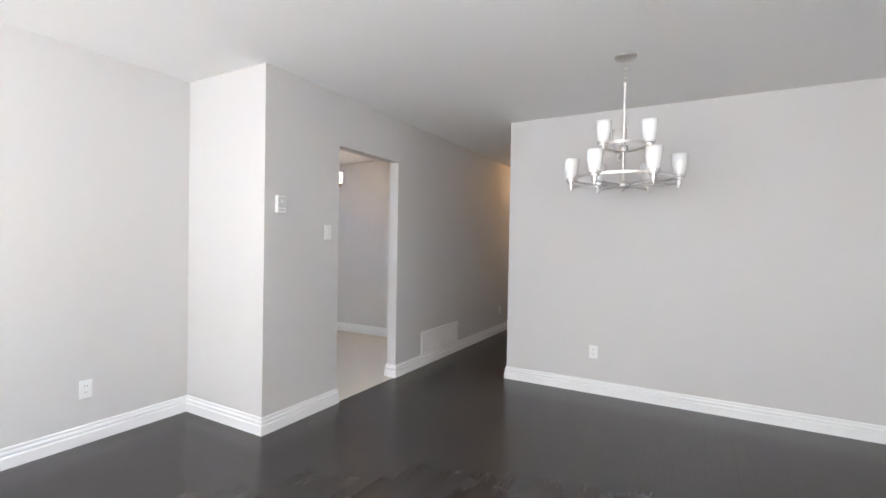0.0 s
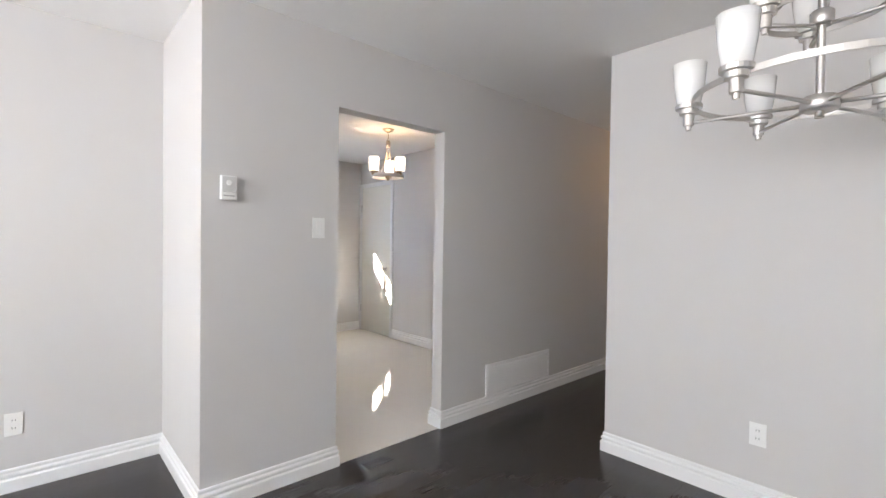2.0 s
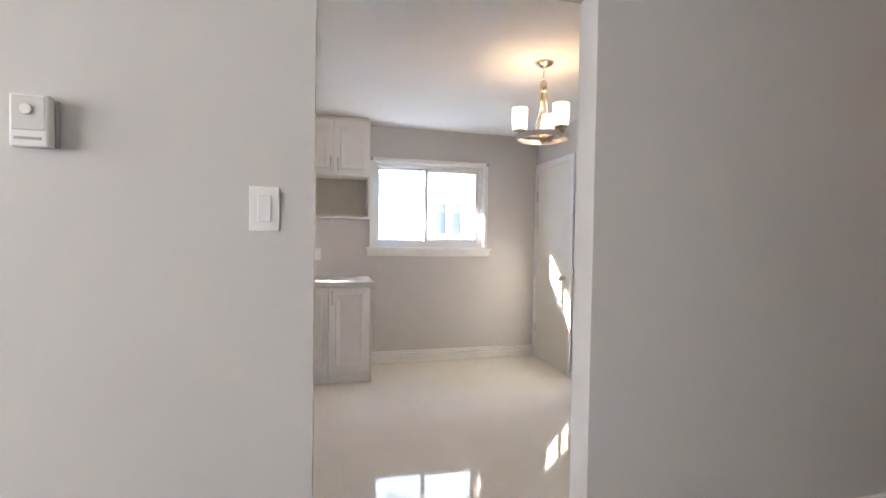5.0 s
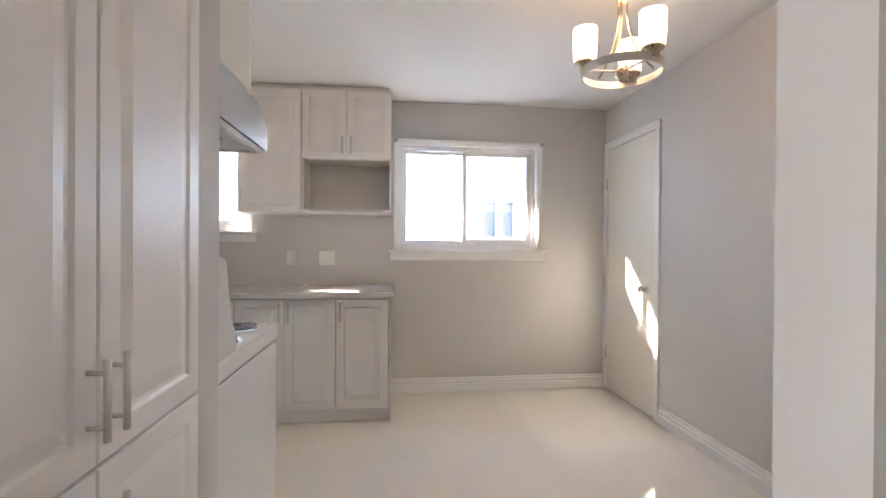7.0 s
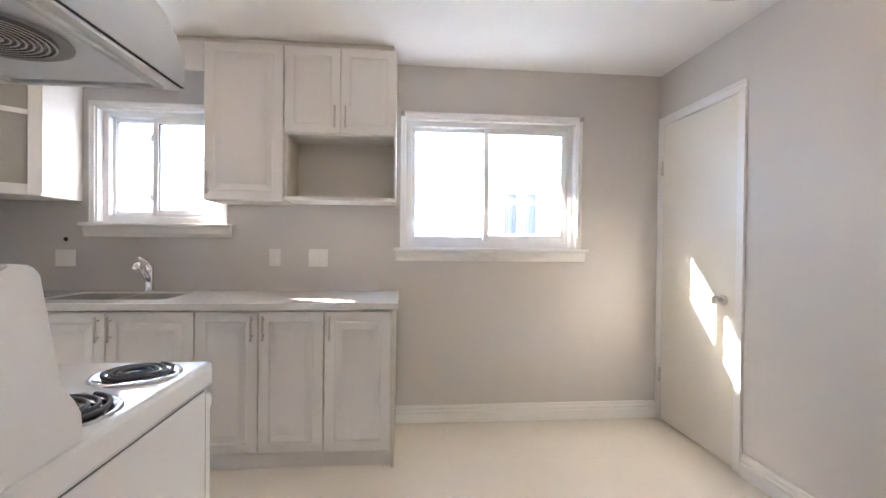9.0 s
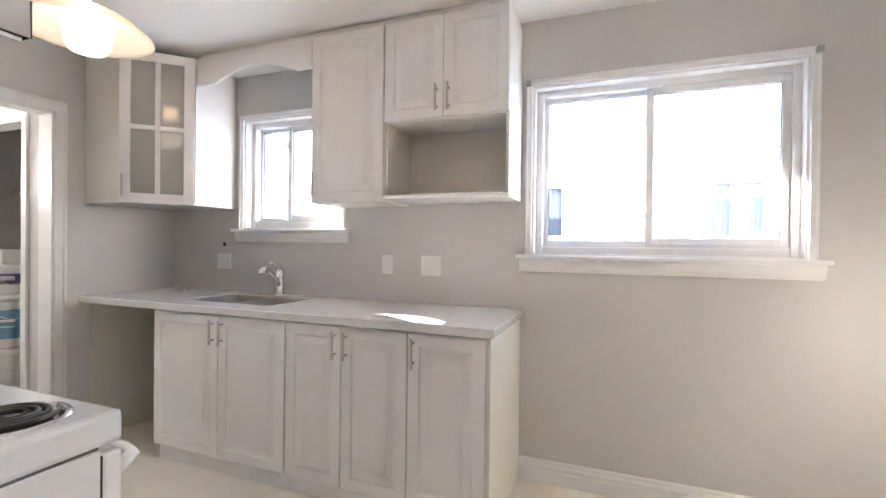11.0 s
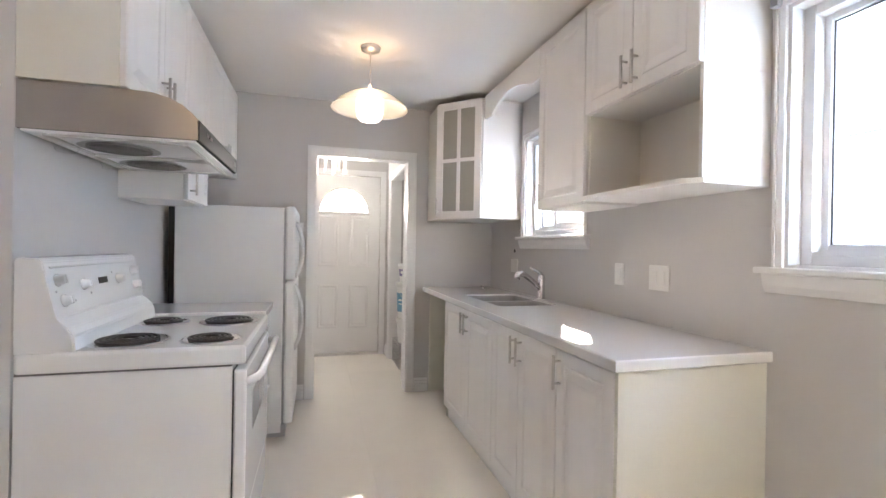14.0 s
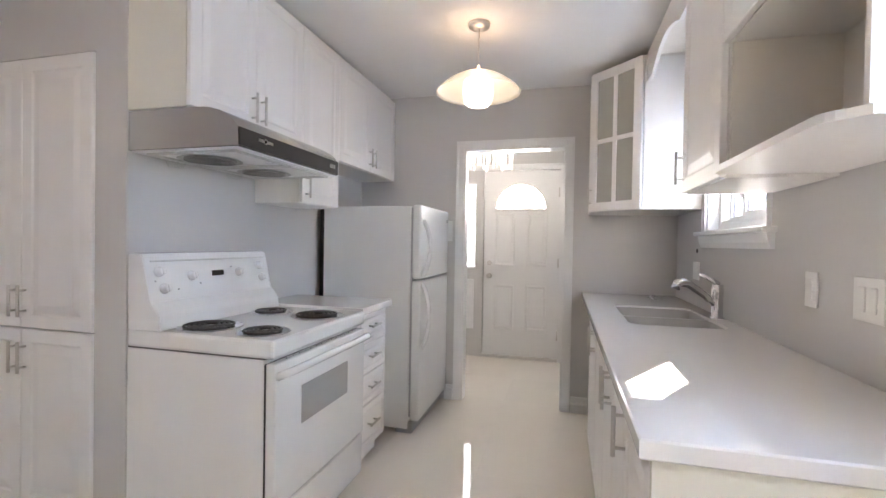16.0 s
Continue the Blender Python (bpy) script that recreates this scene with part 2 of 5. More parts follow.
def bar_handle(parent, place, side, length=0.13, upright=True):
    """A round bar on two posts."""
    m = at_face(side, place)
    bm = bmesh.new()
    ax = Vector((0, 0, 1)) if upright else Vector((1, 0, 0))
    out = Vector((0, 0.03, 0))
    tube(bm, [m @ (out - ax * length / 2), m @ (out + ax * length / 2)], 0.0058)
    for s in (-0.33, 0.33):
        tube(bm, [m @ (ax * length * s), m @ (ax * length * s + out)], 0.0045, 8)
    return part("handle", bm, M_NICKEL, parent, "brushed nickel bar handle")


def leaf(parent, name, side, u0, u1, z0, z1, plane, handle=None, t=0.019, rings=RAISED, material=None):
    """A cabinet door or drawer front that spans u0..u1; handle: (u, z, upright)."""
    along_x = side[1] == "y"
    place = (u0, plane, z0) if along_x else (plane, u0, z0)
    ob = part(name, panel(bmesh.new(), at_face(side, place), u1 - u0, z1 - z0, t, rings), material or M_CAB, parent)
    if handle:
        u, z, up = handle
        bar_handle(ob, (u, plane, z) if along_x else (plane, u, z), side, 0.13 if up else 0.12, up)
    return ob

# ---- structure ----
C = 2.42            # kitchen ceiling
CL = 2.465          # living room ceiling
XP, XK = -2.143, -2.245    # living and kitchen faces of the partition
XL, XS = -2.98, -3.13     # living left wall, kitchen stove wall
XW = -5.548         # kitchen window wall
YR, YN = 2.166, 2.80      # return wall, pantry wall
YD = 4.25           # dining wall
YB, YF = 5.14, 0.70       # kitchen back wall, wall with the doorway to the hall
YE = -0.72          # entrance wall
XO = -5.80          # outer face of the window wall

structure("floor_base", boxes((-6.0, 2.9, -1.9, 7.8, -0.12, -0.014)), M_GROUT, "concrete slab under the floors")
structure("ceiling_kitchen", boxes((-5.80, -3.05, -1.85, YR + 0.05, C, C + 0.135), (-5.80, -2.2165, YR + 0.05, 7.75, C, C + 0.135)), M_CEIL, "white painted kitchen ceiling")
structure("ceiling_living", boxes((-3.05, 2.85, -1.85, YR + 0.05, CL, C + 0.135), (-2.2165, 2.85, YR + 0.05, 7.75, CL, C + 0.135)), M_CEIL, "white stippled living room ceiling")

structure("wall_partition", boxes((XK, XP, YR, 2.875, 0, CL), (XK, XP, 3.69, 7.6, 0, CL), (XK, XP, 2.875, 3.69, 2.058, CL)), M_WALL, "grey painted partition with a cased-free opening")
structure("wall_return", boxes((XS, XK, YR, YR + 0.1, 0, CL)), M_WALL, "grey painted return wall")
structure("wall_living_left", boxes((XS, XL, -1.7, YR, 0, CL)), M_WALL, "grey painted living room wall")
structure("wall_stove", boxes((XS, XS + 0.1, YR + 0.1, YN, 0, C)), M_WALL, "grey painted wall behind the stove")
structure("wall_pantry", boxes((XS + 0.1, -2.970, YN - 0.1, YN, 0, C), (-2.970, XK, YN - 0.1, YN, 1.985, C)), M_WALL, "grey painted wall round the pantry")
structure("wall_dining", boxes((-1.225, 2.7, YD, YD + 0.12, 0, CL)), M_WALL, "grey painted dining wall")
structure("wall_corridor", boxes((-1.225, -1.08, YD + 0.12, 7.6, 0, CL)), M_WALL, "grey painted corridor wall")
structure("wall_corridor_end", boxes((XK, -1.08, 7.6, 7.72, 0, CL)), M_WALL, "grey painted corridor end")
structure("wall_right", boxes((2.7, 2.82, -1.7, YD + 0.12, 0, CL)), M_WALL, "grey painted living room wall")
structure("wall_front", boxes((XS, -2.4, -1.82, -1.7, 0, CL), (1.9, 2.82, -1.82, -1.7, 0, CL), (-2.4, 1.9, -1.82, -1.7, 0, 0.7), (-2.4, 1.9, -1.82, -1.7, 2.15, CL)), M_WALL, "grey painted front wall with a wide window")
structure("wall_kitchen_back", boxes((XO, -5.50, YB, YB + 0.12, 0, C), (-4.785, XK, YB, YB + 0.12, 0, C), (-5.50, -4.785, YB, YB + 0.12, 2.06, C)), M_WALL, "grey painted kitchen wall")
# window wall with two openings
W1, W2 = (3.335, 4.53, 1.187, 2.075), (1.37, 2.15, 1.328, 2.07)
structure("wall_window", boxes((XO, XW, -0.9, W2[0], 0, C), (XO, XW, W2[1], W1[0], 0, C), (XO, XW, W1[1], YB, 0, C),
    (XO, XW, W2[0], W2[1], 0, W2[2]), (XO, XW, W2[0], W2[1], W2[3], C), (XO, XW, W1[0], W1[1], 0, W1[2]), (XO, XW, W1[0], W1[1], W1[3], C)), M_WALL, "grey painted outer wall with two windows")
# wall with the doorway to the hall
DX0, DX1, DH = -4.785, -4.01, 1.985
structure("wall_doorway", boxes((XW, DX0, YF - 0.11, YF, 0, C), (DX1, XS, YF - 0.11, YF, 0, C), (DX0, DX1, YF - 0.11, YF, DH, C)), M_WALL, "grey painted wall with a doorway to the hall")
# hall: closet wall with an opening, entrance wall
structure("wall_closet", boxes((-4.93, -4.82, YE, -0.47, 0, C), (-4.93, -4.82, 0.33, YF - 0.11, 0, C), (-4.93, -4.82, -0.47, 0.33, 1.985, C)), M_WALL, "grey painted closet wall")
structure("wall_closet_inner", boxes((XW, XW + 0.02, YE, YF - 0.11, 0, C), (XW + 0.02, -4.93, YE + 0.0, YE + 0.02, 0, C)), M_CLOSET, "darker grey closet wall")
structure("wall_entrance", boxes((XO, -4.735, YE - 0.13, YE, 0, C), (-4.735, -3.925, YE - 0.13, YE, 2.045, C), (-3.925, -3.84, YE - 0.13, YE, 0, C), (-3.84, -3.69, YE - 0.13, YE, 0, 0.99), (-3.84, -3.69, YE - 0.13, YE, 1.89, C), (-3.69, XS, YE - 0.13, YE, 0, C)), M_WALL, "grey painted entrance wall")

# baseboards: one moulded strip for each run
BASE = [(0, 0), (0.018, 0), (0.018, 0.060), (0.016, 0.064), (0.010, 0.068), (0.010, 0.074), (0.015, 0.079), (0.016, 0.086), (0.013, 0.092), (0.007, 0.096), (0.007, 0.104), (0.009, 0.109), (0.006, 0.116), (0, 0.118)]


def strip(a, b, out, profile, cut0=0.0, cut1=0.0):
    """A moulding from a to b along a wall whose face looks along out; cut: how much its ends lengthen with the depth."""
    bm = bmesh.new()
    a, b, out = Vector((*a, 0)), Vector((*b, 0)), Vector((*out, 0))
    d = (b - a).normalized()
    ends = [[bm.verts.new(p + out * u + d * s * u + Vector((0, 0, z))) for u, z in profile] for p, s in ((a, -cut0), (b, cut1))]
    n = len(profile)
    for k in range(n):
        bm.faces.new((ends[0][k], ends[0][(k + 1) % n], ends[1][(k + 1) % n], ends[1][k]))
    bm.faces.new(ends[0][::-1])
    bm.faces.new(ends[1])
    return bm


for a, b, out, c0, c1 in (
        ((XL, -1.7), (XL, YR), (1, 0), 0, -1), ((XL, YR), (XP, YR), (0, -1), -1, 1), ((XP, YR), (XP, 2.875), (1, 0), 1, 1),
        ((XP, 2.875), (XK, 2.875), (0, 1), 1, 0), ((XK, 3.69), (XP, 3.69), (0, -1), 1, 1), ((XP, 3.69), (XP, 7.6), (1, 0), 1, 0),
        ((-1.225, 7.6), (-1.225, YD), (-1, 0), 0, 1), ((-1.225, YD), (2.7, YD), (0, -1), 1, 0), ((2.7, YD), (2.7, -1.7), (-1, 0), 0, 0),
        ((XK, YB), (-4.725, YB), (0, -1), 0, 0), ((XW, 3.285), (XW, YB), (1, 0), 0, 0), ((XK, 3.69), (XK, YB), (-1, 0), 1, 0),
        ((DX0 - 0.065, YF), (-4.97, YF), (0, 1), 0, 0), ((-3.945, YF), (-3.88, YF), (0, 1), 0, 0), ((-4.82, YE), (-4.82, -0.53), (1, 0), 0, 0)):
    tagged(mesh_object("baseboard", strip(a, b, out, BASE, c0, c1), M_TRIM), "white moulded baseboard along the wall", "baseboard", "baseboards", "structure")


def casing(name, parent, side, u0, u1, z0, z1, plane, w=0.062, t=0.016, legs=True, bottom=False):
    """Mitred flat trim with a raised outer bead round an opening u0..u1, z0..z1."""
    m = at_face(side, (0, plane, 0) if side[1] == "y" else (plane, 0, 0))
    spans = [((u0 - w, u1 + w), (z1, z1 + w), 0)]
    if legs:
        spans += [((u0 - w, u0), (z0, z1), 1), ((u1, u1 + w), (z0, z1), 2)]
    for (a, b), (c, d), k in spans:
        bm = bmesh.new()
        rows = [(a, b, 0, t * 0.7, c, d)]
        bead = w * 0.3
        rows.append((a, b, t * 0.7, t, d - bead, d) if k == 0 else (a, a + bead, t * 0.7, t, c, d) if k == 1 else (b - bead, b, t * 0.7, t, c, d))
        for r in rows:
            box(bm, *r, bevel=0.0015)
        bmesh.ops.transform(bm, matrix=m, verts=bm.verts)
        part("trim", bm, M_TRIM, parent)


# ---- windows ----


def slider(name, o, label, split, plane, shift):
    """Sliding vinyl window in the window wall: o is (y0, y1, z0, z1); split: where the two sashes meet; shift: how far the frame is let into the wall."""
    y0, y1, z0, z1 = o
    w = thing(name, (XW, (y0 + y1) / 2, z0), label, "window", kind="structure")
    # jamb lining
    xin, xout = XW, XO
    part("lining", boxes((xout, xin, y0, y0 + 0.012, z0, z1), (xout, xin, y1 - 0.012, y1, z0, z1), (xout, xin, y0 + 0.012, y1 - 0.012, z1 - 0.012, z1), (xout, xin, y0 + 0.012, y1 - 0.012, z0, z0 + 0.012)), M_TRIM, w)
    casing("trim", w, "+x", y0, y1, z0, z1, XW, w=0.032, t=0.02)
    part("window_sill", boxes((XW - 0.1, XW + 0.05, y0 - 0.075, y1 + 0.075, z0 - 0.018, z0 + 0.003), bevel=0.004), M_TRIM, w)
    bm = strip((XW, y0 - 0.06), (XW, y1 + 0.06), (1, 0), [(0, z0 - 0.085), (0.012, z0 - 0.085), (0.022, z0 - 0.06), (0.03, z0 - 0.02), (0, z0 - 0.018)])
    part("apron", bm, M_TRIM, w)
    f = 0.035
    xf = plane
    ya, yb, za, zb = y0 + 0.012, y1 - 0.012, z0 + 0.012, z1 - 0.012
    part("window_frame", boxes((xf - 0.075, xf, ya, ya + f, za, zb), (xf - 0.075, xf, yb - f, yb, za, zb), (xf - 0.075, xf, ya + f, yb - f, zb - f, zb), (xf - 0.075, xf, ya + f, yb - f, za, za + f), bevel=0.003), M_VINYL, w)
    part("track", boxes((xf - 0.04, xf - 0.034, ya + f, yb - f, za + f, za + f + 0.018), (xf - 0.012, xf - 0.004, ya + f, yb - f, za + f, za + f + 0.012)), M_VINYL, w)
    for k, (s0, s1, x1) in enumerate(((ya + f, split + 0.02, xf - 0.042), (split - 0.02, yb - f, xf - 0.012))):
        s = 0.022 if k == 0 else 0.034
        zc, zd = za + f + 0.012, zb - f
        sash = part("sash", boxes((x1 - 0.026, x1, s0, s0 + s, zc, zd), (x1 - 0.026, x1, s1 - s, s1, zc, zd), (x1 - 0.026, x1, s0 + s, s1 - s, zd - s, zd), (x1 - 0.026, x1, s0 + s, s1 - s, zc, zc + s), bevel=0.003), M_VINYL, w)
        part("gasket", boxes((x1 - 0.016, x1 - 0.01, s0 + s, s0 + s + 0.004, zc + s, zd - s), (x1 - 0.016, x1 - 0.01, s1 - s - 0.004, s1 - s, zc + s, zd - s), (x1 - 0.016, x1 - 0.01, s0 + s + 0.004, s1 - s - 0.004, zd - s - 0.004, zd - s), (x1 - 0.016, x1 - 0.01, s0 + s + 0.004, s1 - s - 0.004, zc + s, zc + s + 0.003)), M_GASKET, sash)
        pane = part("pane", boxes((x1 - 0.015, x1 - 0.011, s0 + s - 0.004, s1 - s + 0.004, zc + s - 0.004, zd - s + 0.004)), M_PANE, sash)
        pane.visible_shadow = False
    for z in (z0 + 0.24 * (z1 - z0), z0 + 0.76 * (z1 - z0)):
        part("latch", boxes((xf - 0.012, xf + 0.004, split - 0.03, split - 0.012, z - 0.022, z + 0.022), bevel=0.004), M_VINYL, w)
    return w


big = slider("window_1", W1, "white vinyl sliding window with a moulded sill", 3.905, XW - 0.055, 0.06)
for y in (W1[0] - 0.02, W1[1] + 0.02):
    part("blind_bracket", boxes((XW + 0.02, XW + 0.045, y - 0.013, y + 0.013, 2.072, 2.1), bevel=0.003), M_GREY, big, "small grey blind bracket")
slider("window_2", W2, "small white vinyl sliding window over the sink", 1.70, XW - 0.055, 0.06)

# unseen front window of the living room, with an added lamp in its opening
fw = thing("window_3", (-0.25, -1.76, 0.7), "wide white-framed front window", "window", kind="structure")
part("window_frame", boxes((-2.4, -2.34, -1.79, -1.73, 0.7, 2.15), (1.84, 1.9, -1.79, -1.73, 0.7, 2.15), (-2.34, 1.84, -1.79, -1.73, 2.09, 2.15), (-2.34, 1.84, -1.79, -1.73, 0.7, 0.76), (-1.0, -0.94, -1.79, -1.73, 0.76, 2.09), (0.44, 0.5, -1.79, -1.73, 0.76, 2.09)), M_VINYL, fw)
pane = part("pane", boxes((-2.34, 1.84, -1.764, -1.76, 0.76, 2.09)), M_PANE_FRONT, fw)
pane.visible_shadow = False
# added fill for daylight, tilted up to brighten the ceiling
lamp("front_window_fill", "AREA", look((-0.25, -1.70, 1.43), (-0.25, 0.6, 5.2)), LIVING, (0.98, 0.93, 0.85), size=4.1, size_y=1.3)

# ---- doors ----
d1 = thing("door_1", (-5.14, YB, 0), "off-white flush interior door, closed, with a metal knob", "door", kind="structure")
part("slab", boxes((-5.497, -4.788, YB - 0.004, YB + 0.036, 0.008, 2.057), bevel=0.002), M_DOOR, d1)
part("frame", boxes((-5.50, -4.785, YB + 0.04, YB + 0.12, 0, 2.06)), M_TRIM, d1)
casing("trim", d1, "-y", -5.492, -4.79, 0, 2.058, YB, w=0.056, t=0.016)
bm = bmesh.new()
tube(bm, [(-4.885, YB - 0.004, 0.915), (-4.885, YB - 0.012, 0.915)], 0.03, 20)
tube(bm, [(-4.885, YB - 0.012, 0.915), (-4.885, YB - 0.035, 0.915), (-4.885, YB - 0.05, 0.915), (-4.885, YB - 0.068, 0.915), (-4.885, YB - 0.072, 0.915)], [0.011, 0.012, 0.026, 0.026, 0.018], 20)
part("door_knob", bm, M_NICKEL, d1, "round satin metal knob")
for z in (0.32, 1.76):
    part("hinge", tube(bmesh.new(), [(-5.497, YB - 0.012, z - 0.05), (-5.497, YB - 0.012, z + 0.05)], 0.008, 8), M_NICKEL, d1)

# doorway to the hall: trim on the kitchen side, lining
dw = thing("doorway", (-4.4, YF, 0), "white cased doorway to the hall", "doorway", kind="structure")
casing("trim", dw, "+y", DX0, DX1, 0, DH, YF, w=0.06, t=0.018)
part("lining", boxes((DX0, DX0 + 0.014, YF - 0.12, YF + 0.004, 0, DH), (DX1 - 0.014, DX1, YF - 0.12, YF + 0.004, 0, DH), (DX0 + 0.014, DX1 - 0.014, YF - 0.12, YF + 0.004, DH - 0.014, DH)), M_TRIM, dw)
co = thing("closet_opening", (-4.82, -0.07, 0), "white cased closet opening in the hall", "doorway", kind="structure")
casing("trim", co, "+x", -0.47, 0.33, 0, 1.985, -4.82, w=0.06, t=0.018)
part("lining", boxes((-4.935, -4.816, -0.47, -0.456, 0, 1.985), (-4.935, -4.816, 0.316, 0.33, 0, 1.985), (-4.935, -4.816, -0.456, 0.316, 1.971, 1.985)), M_TRIM, co)

# entrance door with a fan light
fd = thing("door_2", (-4.33, YE, 0), "white panelled entrance door, closed, with a half-round light", "door", kind="structure")
X0, X1, Z0, Z1 = -4.728, -3.932, 0.03, 2.035
yf = YE - 0.02


def fan_slab():
    """The leaf with the half-round hole cut through it."""
    bm = bmesh.new()
    cx, cz, rx, rz, n = -4.325, 1.632, 0.262, 0.255, 20
    arc = [(cx + rx * math.cos(math.pi * k / n), cz + rz * math.sin(math.pi * k / n)) for k in range(n + 1)]
    outer = []
    for k in range(n + 1):
        a = math.pi * k / n
        dx, dz = math.cos(a), math.sin(a)
        s = min(((X1 - cx) / dx if dx > 1e-6 else 1e9), ((X0 - cx) / dx if dx < -1e-6 else 1e9), ((Z1 - cz) / dz if dz > 1e-6 else 1e9))
        outer.append((cx + dx * s, cz + dz * s))
    for y in (yf, yf - 0.04):
        va = [bm.verts.new((x, y, z)) for x, z in arc]
        vo = [bm.verts.new((x, y, z)) for x, z in outer]
        for k in range(n):
            bm.faces.new((va[k], va[k + 1], vo[k + 1], vo[k]))
        tl = [bm.verts.new((x, y, Z1)) for x in (X1, X0)]
        for corner in tl:
            near = sorted(range(n), key=lambda k: (Vector((outer[k][0] + outer[k + 1][0], 0, outer[k][1] + outer[k + 1][1])) / 2 - Vector((corner.co.x, 0, corner.co.z))).length)[0]
            bm.faces.new((vo[near], vo[near + 1], corner))
        low = [bm.verts.new((x, y, Z0)) for x in (X1, X0)]
        bm.faces.new([vo[0], *low, vo[n], *[va[0], va[n]][::-1]])
    return bm


part("slab", fan_slab(), M_TRIM, fd)
bm = bmesh.new()
n = 20
arc = [bm.verts.new((-4.325 + 0.27 * math.cos(math.pi * k / n), yf - 0.015, 1.628 + 0.262 * math.sin(math.pi * k / n))) for k in range(n + 1)]
bm.faces.new(arc)
part("fan_light", bmesh.ops.solidify(bm, geom=bm.faces[:], thickness=0.004) and bm, M_DAY, fd, "half-round obscure glass, made to glow in place of daylight")
part("fan_frame", tube(bmesh.new(), [(-4.325 + 0.268 * math.cos(math.pi * k / 20), yf + 0.002, 1.632 + 0.26 * math.sin(math.pi * k / 20)) for k in range(21)] , 0.009, 8), M_TRIM, fd)
part("fan_frame_base", boxes((-4.61, -4.04, yf, yf + 0.014, 1.605, 1.632), bevel=0.004), M_TRIM, fd)
for u0, u1 in ((-4.612, -4.392), (-4.268, -4.048)):
    for z0, z1 in ((0.31, 0.80), (1.01, 1.585)):
        part("raised_panel", panel(bmesh.new(), at_face("+y", (u0, yf + 0.001, z0)), u1 - u0, z1 - z0, 0.003, [(0, 0), (0.008, 0.008), (0.02, 0.008), (0.03, 0.001), (0.05, 0.007)]), M_TRIM, fd)
for z, r in ((1.035, 0.026), (0.893, 0.029)):
    part("lock" if z > 1 else "door_knob", tube(bmesh.new(), [(-3.998, yf, z), (-3.998, yf + 0.01, z), (-3.998, yf + 0.03, z), (-3.998, yf + 0.055, z), (-3.998, yf + 0.06, z)], [r, r, r * 0.5, r * 0.95, r * 0.5] if z < 1 else [r, r, r, r * 0.8, r * 0.3], 18), M_NICKEL, fd, "satin metal lock" if z > 1 else "satin metal knob")
for z in (0.28, 1.05, 1.8):
    part("hinge", tube(bmesh.new(), [(-4.729, yf + 0.01, z - 0.05), (-4.729, yf + 0.01, z + 0.05)], 0.008, 8), M_NICKEL, fd)
casing("trim", fd, "+y", -4.735, -3.66, 0, 2.045, YE, w=0.06, t=0.018)
part("jamb", boxes((-4.735, -4.69, YE - 0.128, yf - 0.043, 0.028, 2.043), (-3.97, -3.927, YE - 0.128, yf - 0.043, 0.028, 2.043), (-4.69, -3.97, YE - 0.128, yf - 0.043, 1.99, 2.043)), M_TRIM, fd)
part("threshold", boxes((-4.735, -3.925, YE - 0.13, YE + 0.01, 0, 0.028), bevel=0.004), M_NICKEL, fd)
sl = thing("sidelight", (-3.765, YE, 0.99), "narrow obscure sidelight beside the entrance door", "window", kind="structure")
part("frame", boxes((-3.845, -3.83, YE - 0.03, YE + 0.012, 0.97, 1.91), (-3.70, -3.685, YE - 0.03, YE + 0.012, 0.97, 1.91), (-3.83, -3.70, YE - 0.03, YE + 0.012, 1.895, 1.91), (-3.83, -3.70, YE - 0.03, YE + 0.012, 0.97, 0.985)), M_TRIM, sl)
part("pane", boxes((-3.83, -3.70, YE - 0.02, YE - 0.014, 0.985, 1.895)), M_DAY, sl, "obscure glass, made to glow in place of daylight")
part("lower_panel", panel(bmesh.new(), at_face("+y", (-3.83, YE + 0.002, 0.3)), 0.13, 0.55, 0.003, [(0, 0), (0.006, 0.006), (0.014, 0.006), (0.02, 0.001), (0.035, 0.006)]), M_TRIM, sl)

# ---- outside ----
# unseen wall, added to keep warm horizon light out of the living room
structure("wall_across", boxes((-12, 12, -9.2, -9.0, -0.45, 4.5)), M_GROUND, "unseen plain wall added to block low sky light")
# unseen ground, its colour raised to throw light up through the windows
structure("ground", boxes((-400, 400, -400, 400, -0.5, -0.45)), M_GROUND, "unseen pale ground, lightened to bounce light indoors")
# unseen eave; its edge is placed to trim the top of the sun patches
structure("eave", boxes((-6.27, XO, -1.9, 6.0, 2.38, 2.5), (-6.31, -6.27, -1.9, 6.0, 2.33, 2.55)), M_VINYL, "unseen white soffit and gutter, sized to cut the sun patch")
# unseen overhang, added so that no direct sun enters the front window
structure("porch_roof", boxes((-3.3, 2.9, -5.2, -1.82, 2.5, 2.62)), M_VINYL, "unseen white overhang added to keep sun off the front window")
structure("roof", boxes((-6.26, 2.9, -1.85, 7.8, 2.56, 2.7)), M_ROOF, "grey shingled roof")

# ---- kitchen: base run under the window ----
YC0, YC1, XC = 0.704, 3.302, -4.915
CT0, CT1 = 0.860, 0.899


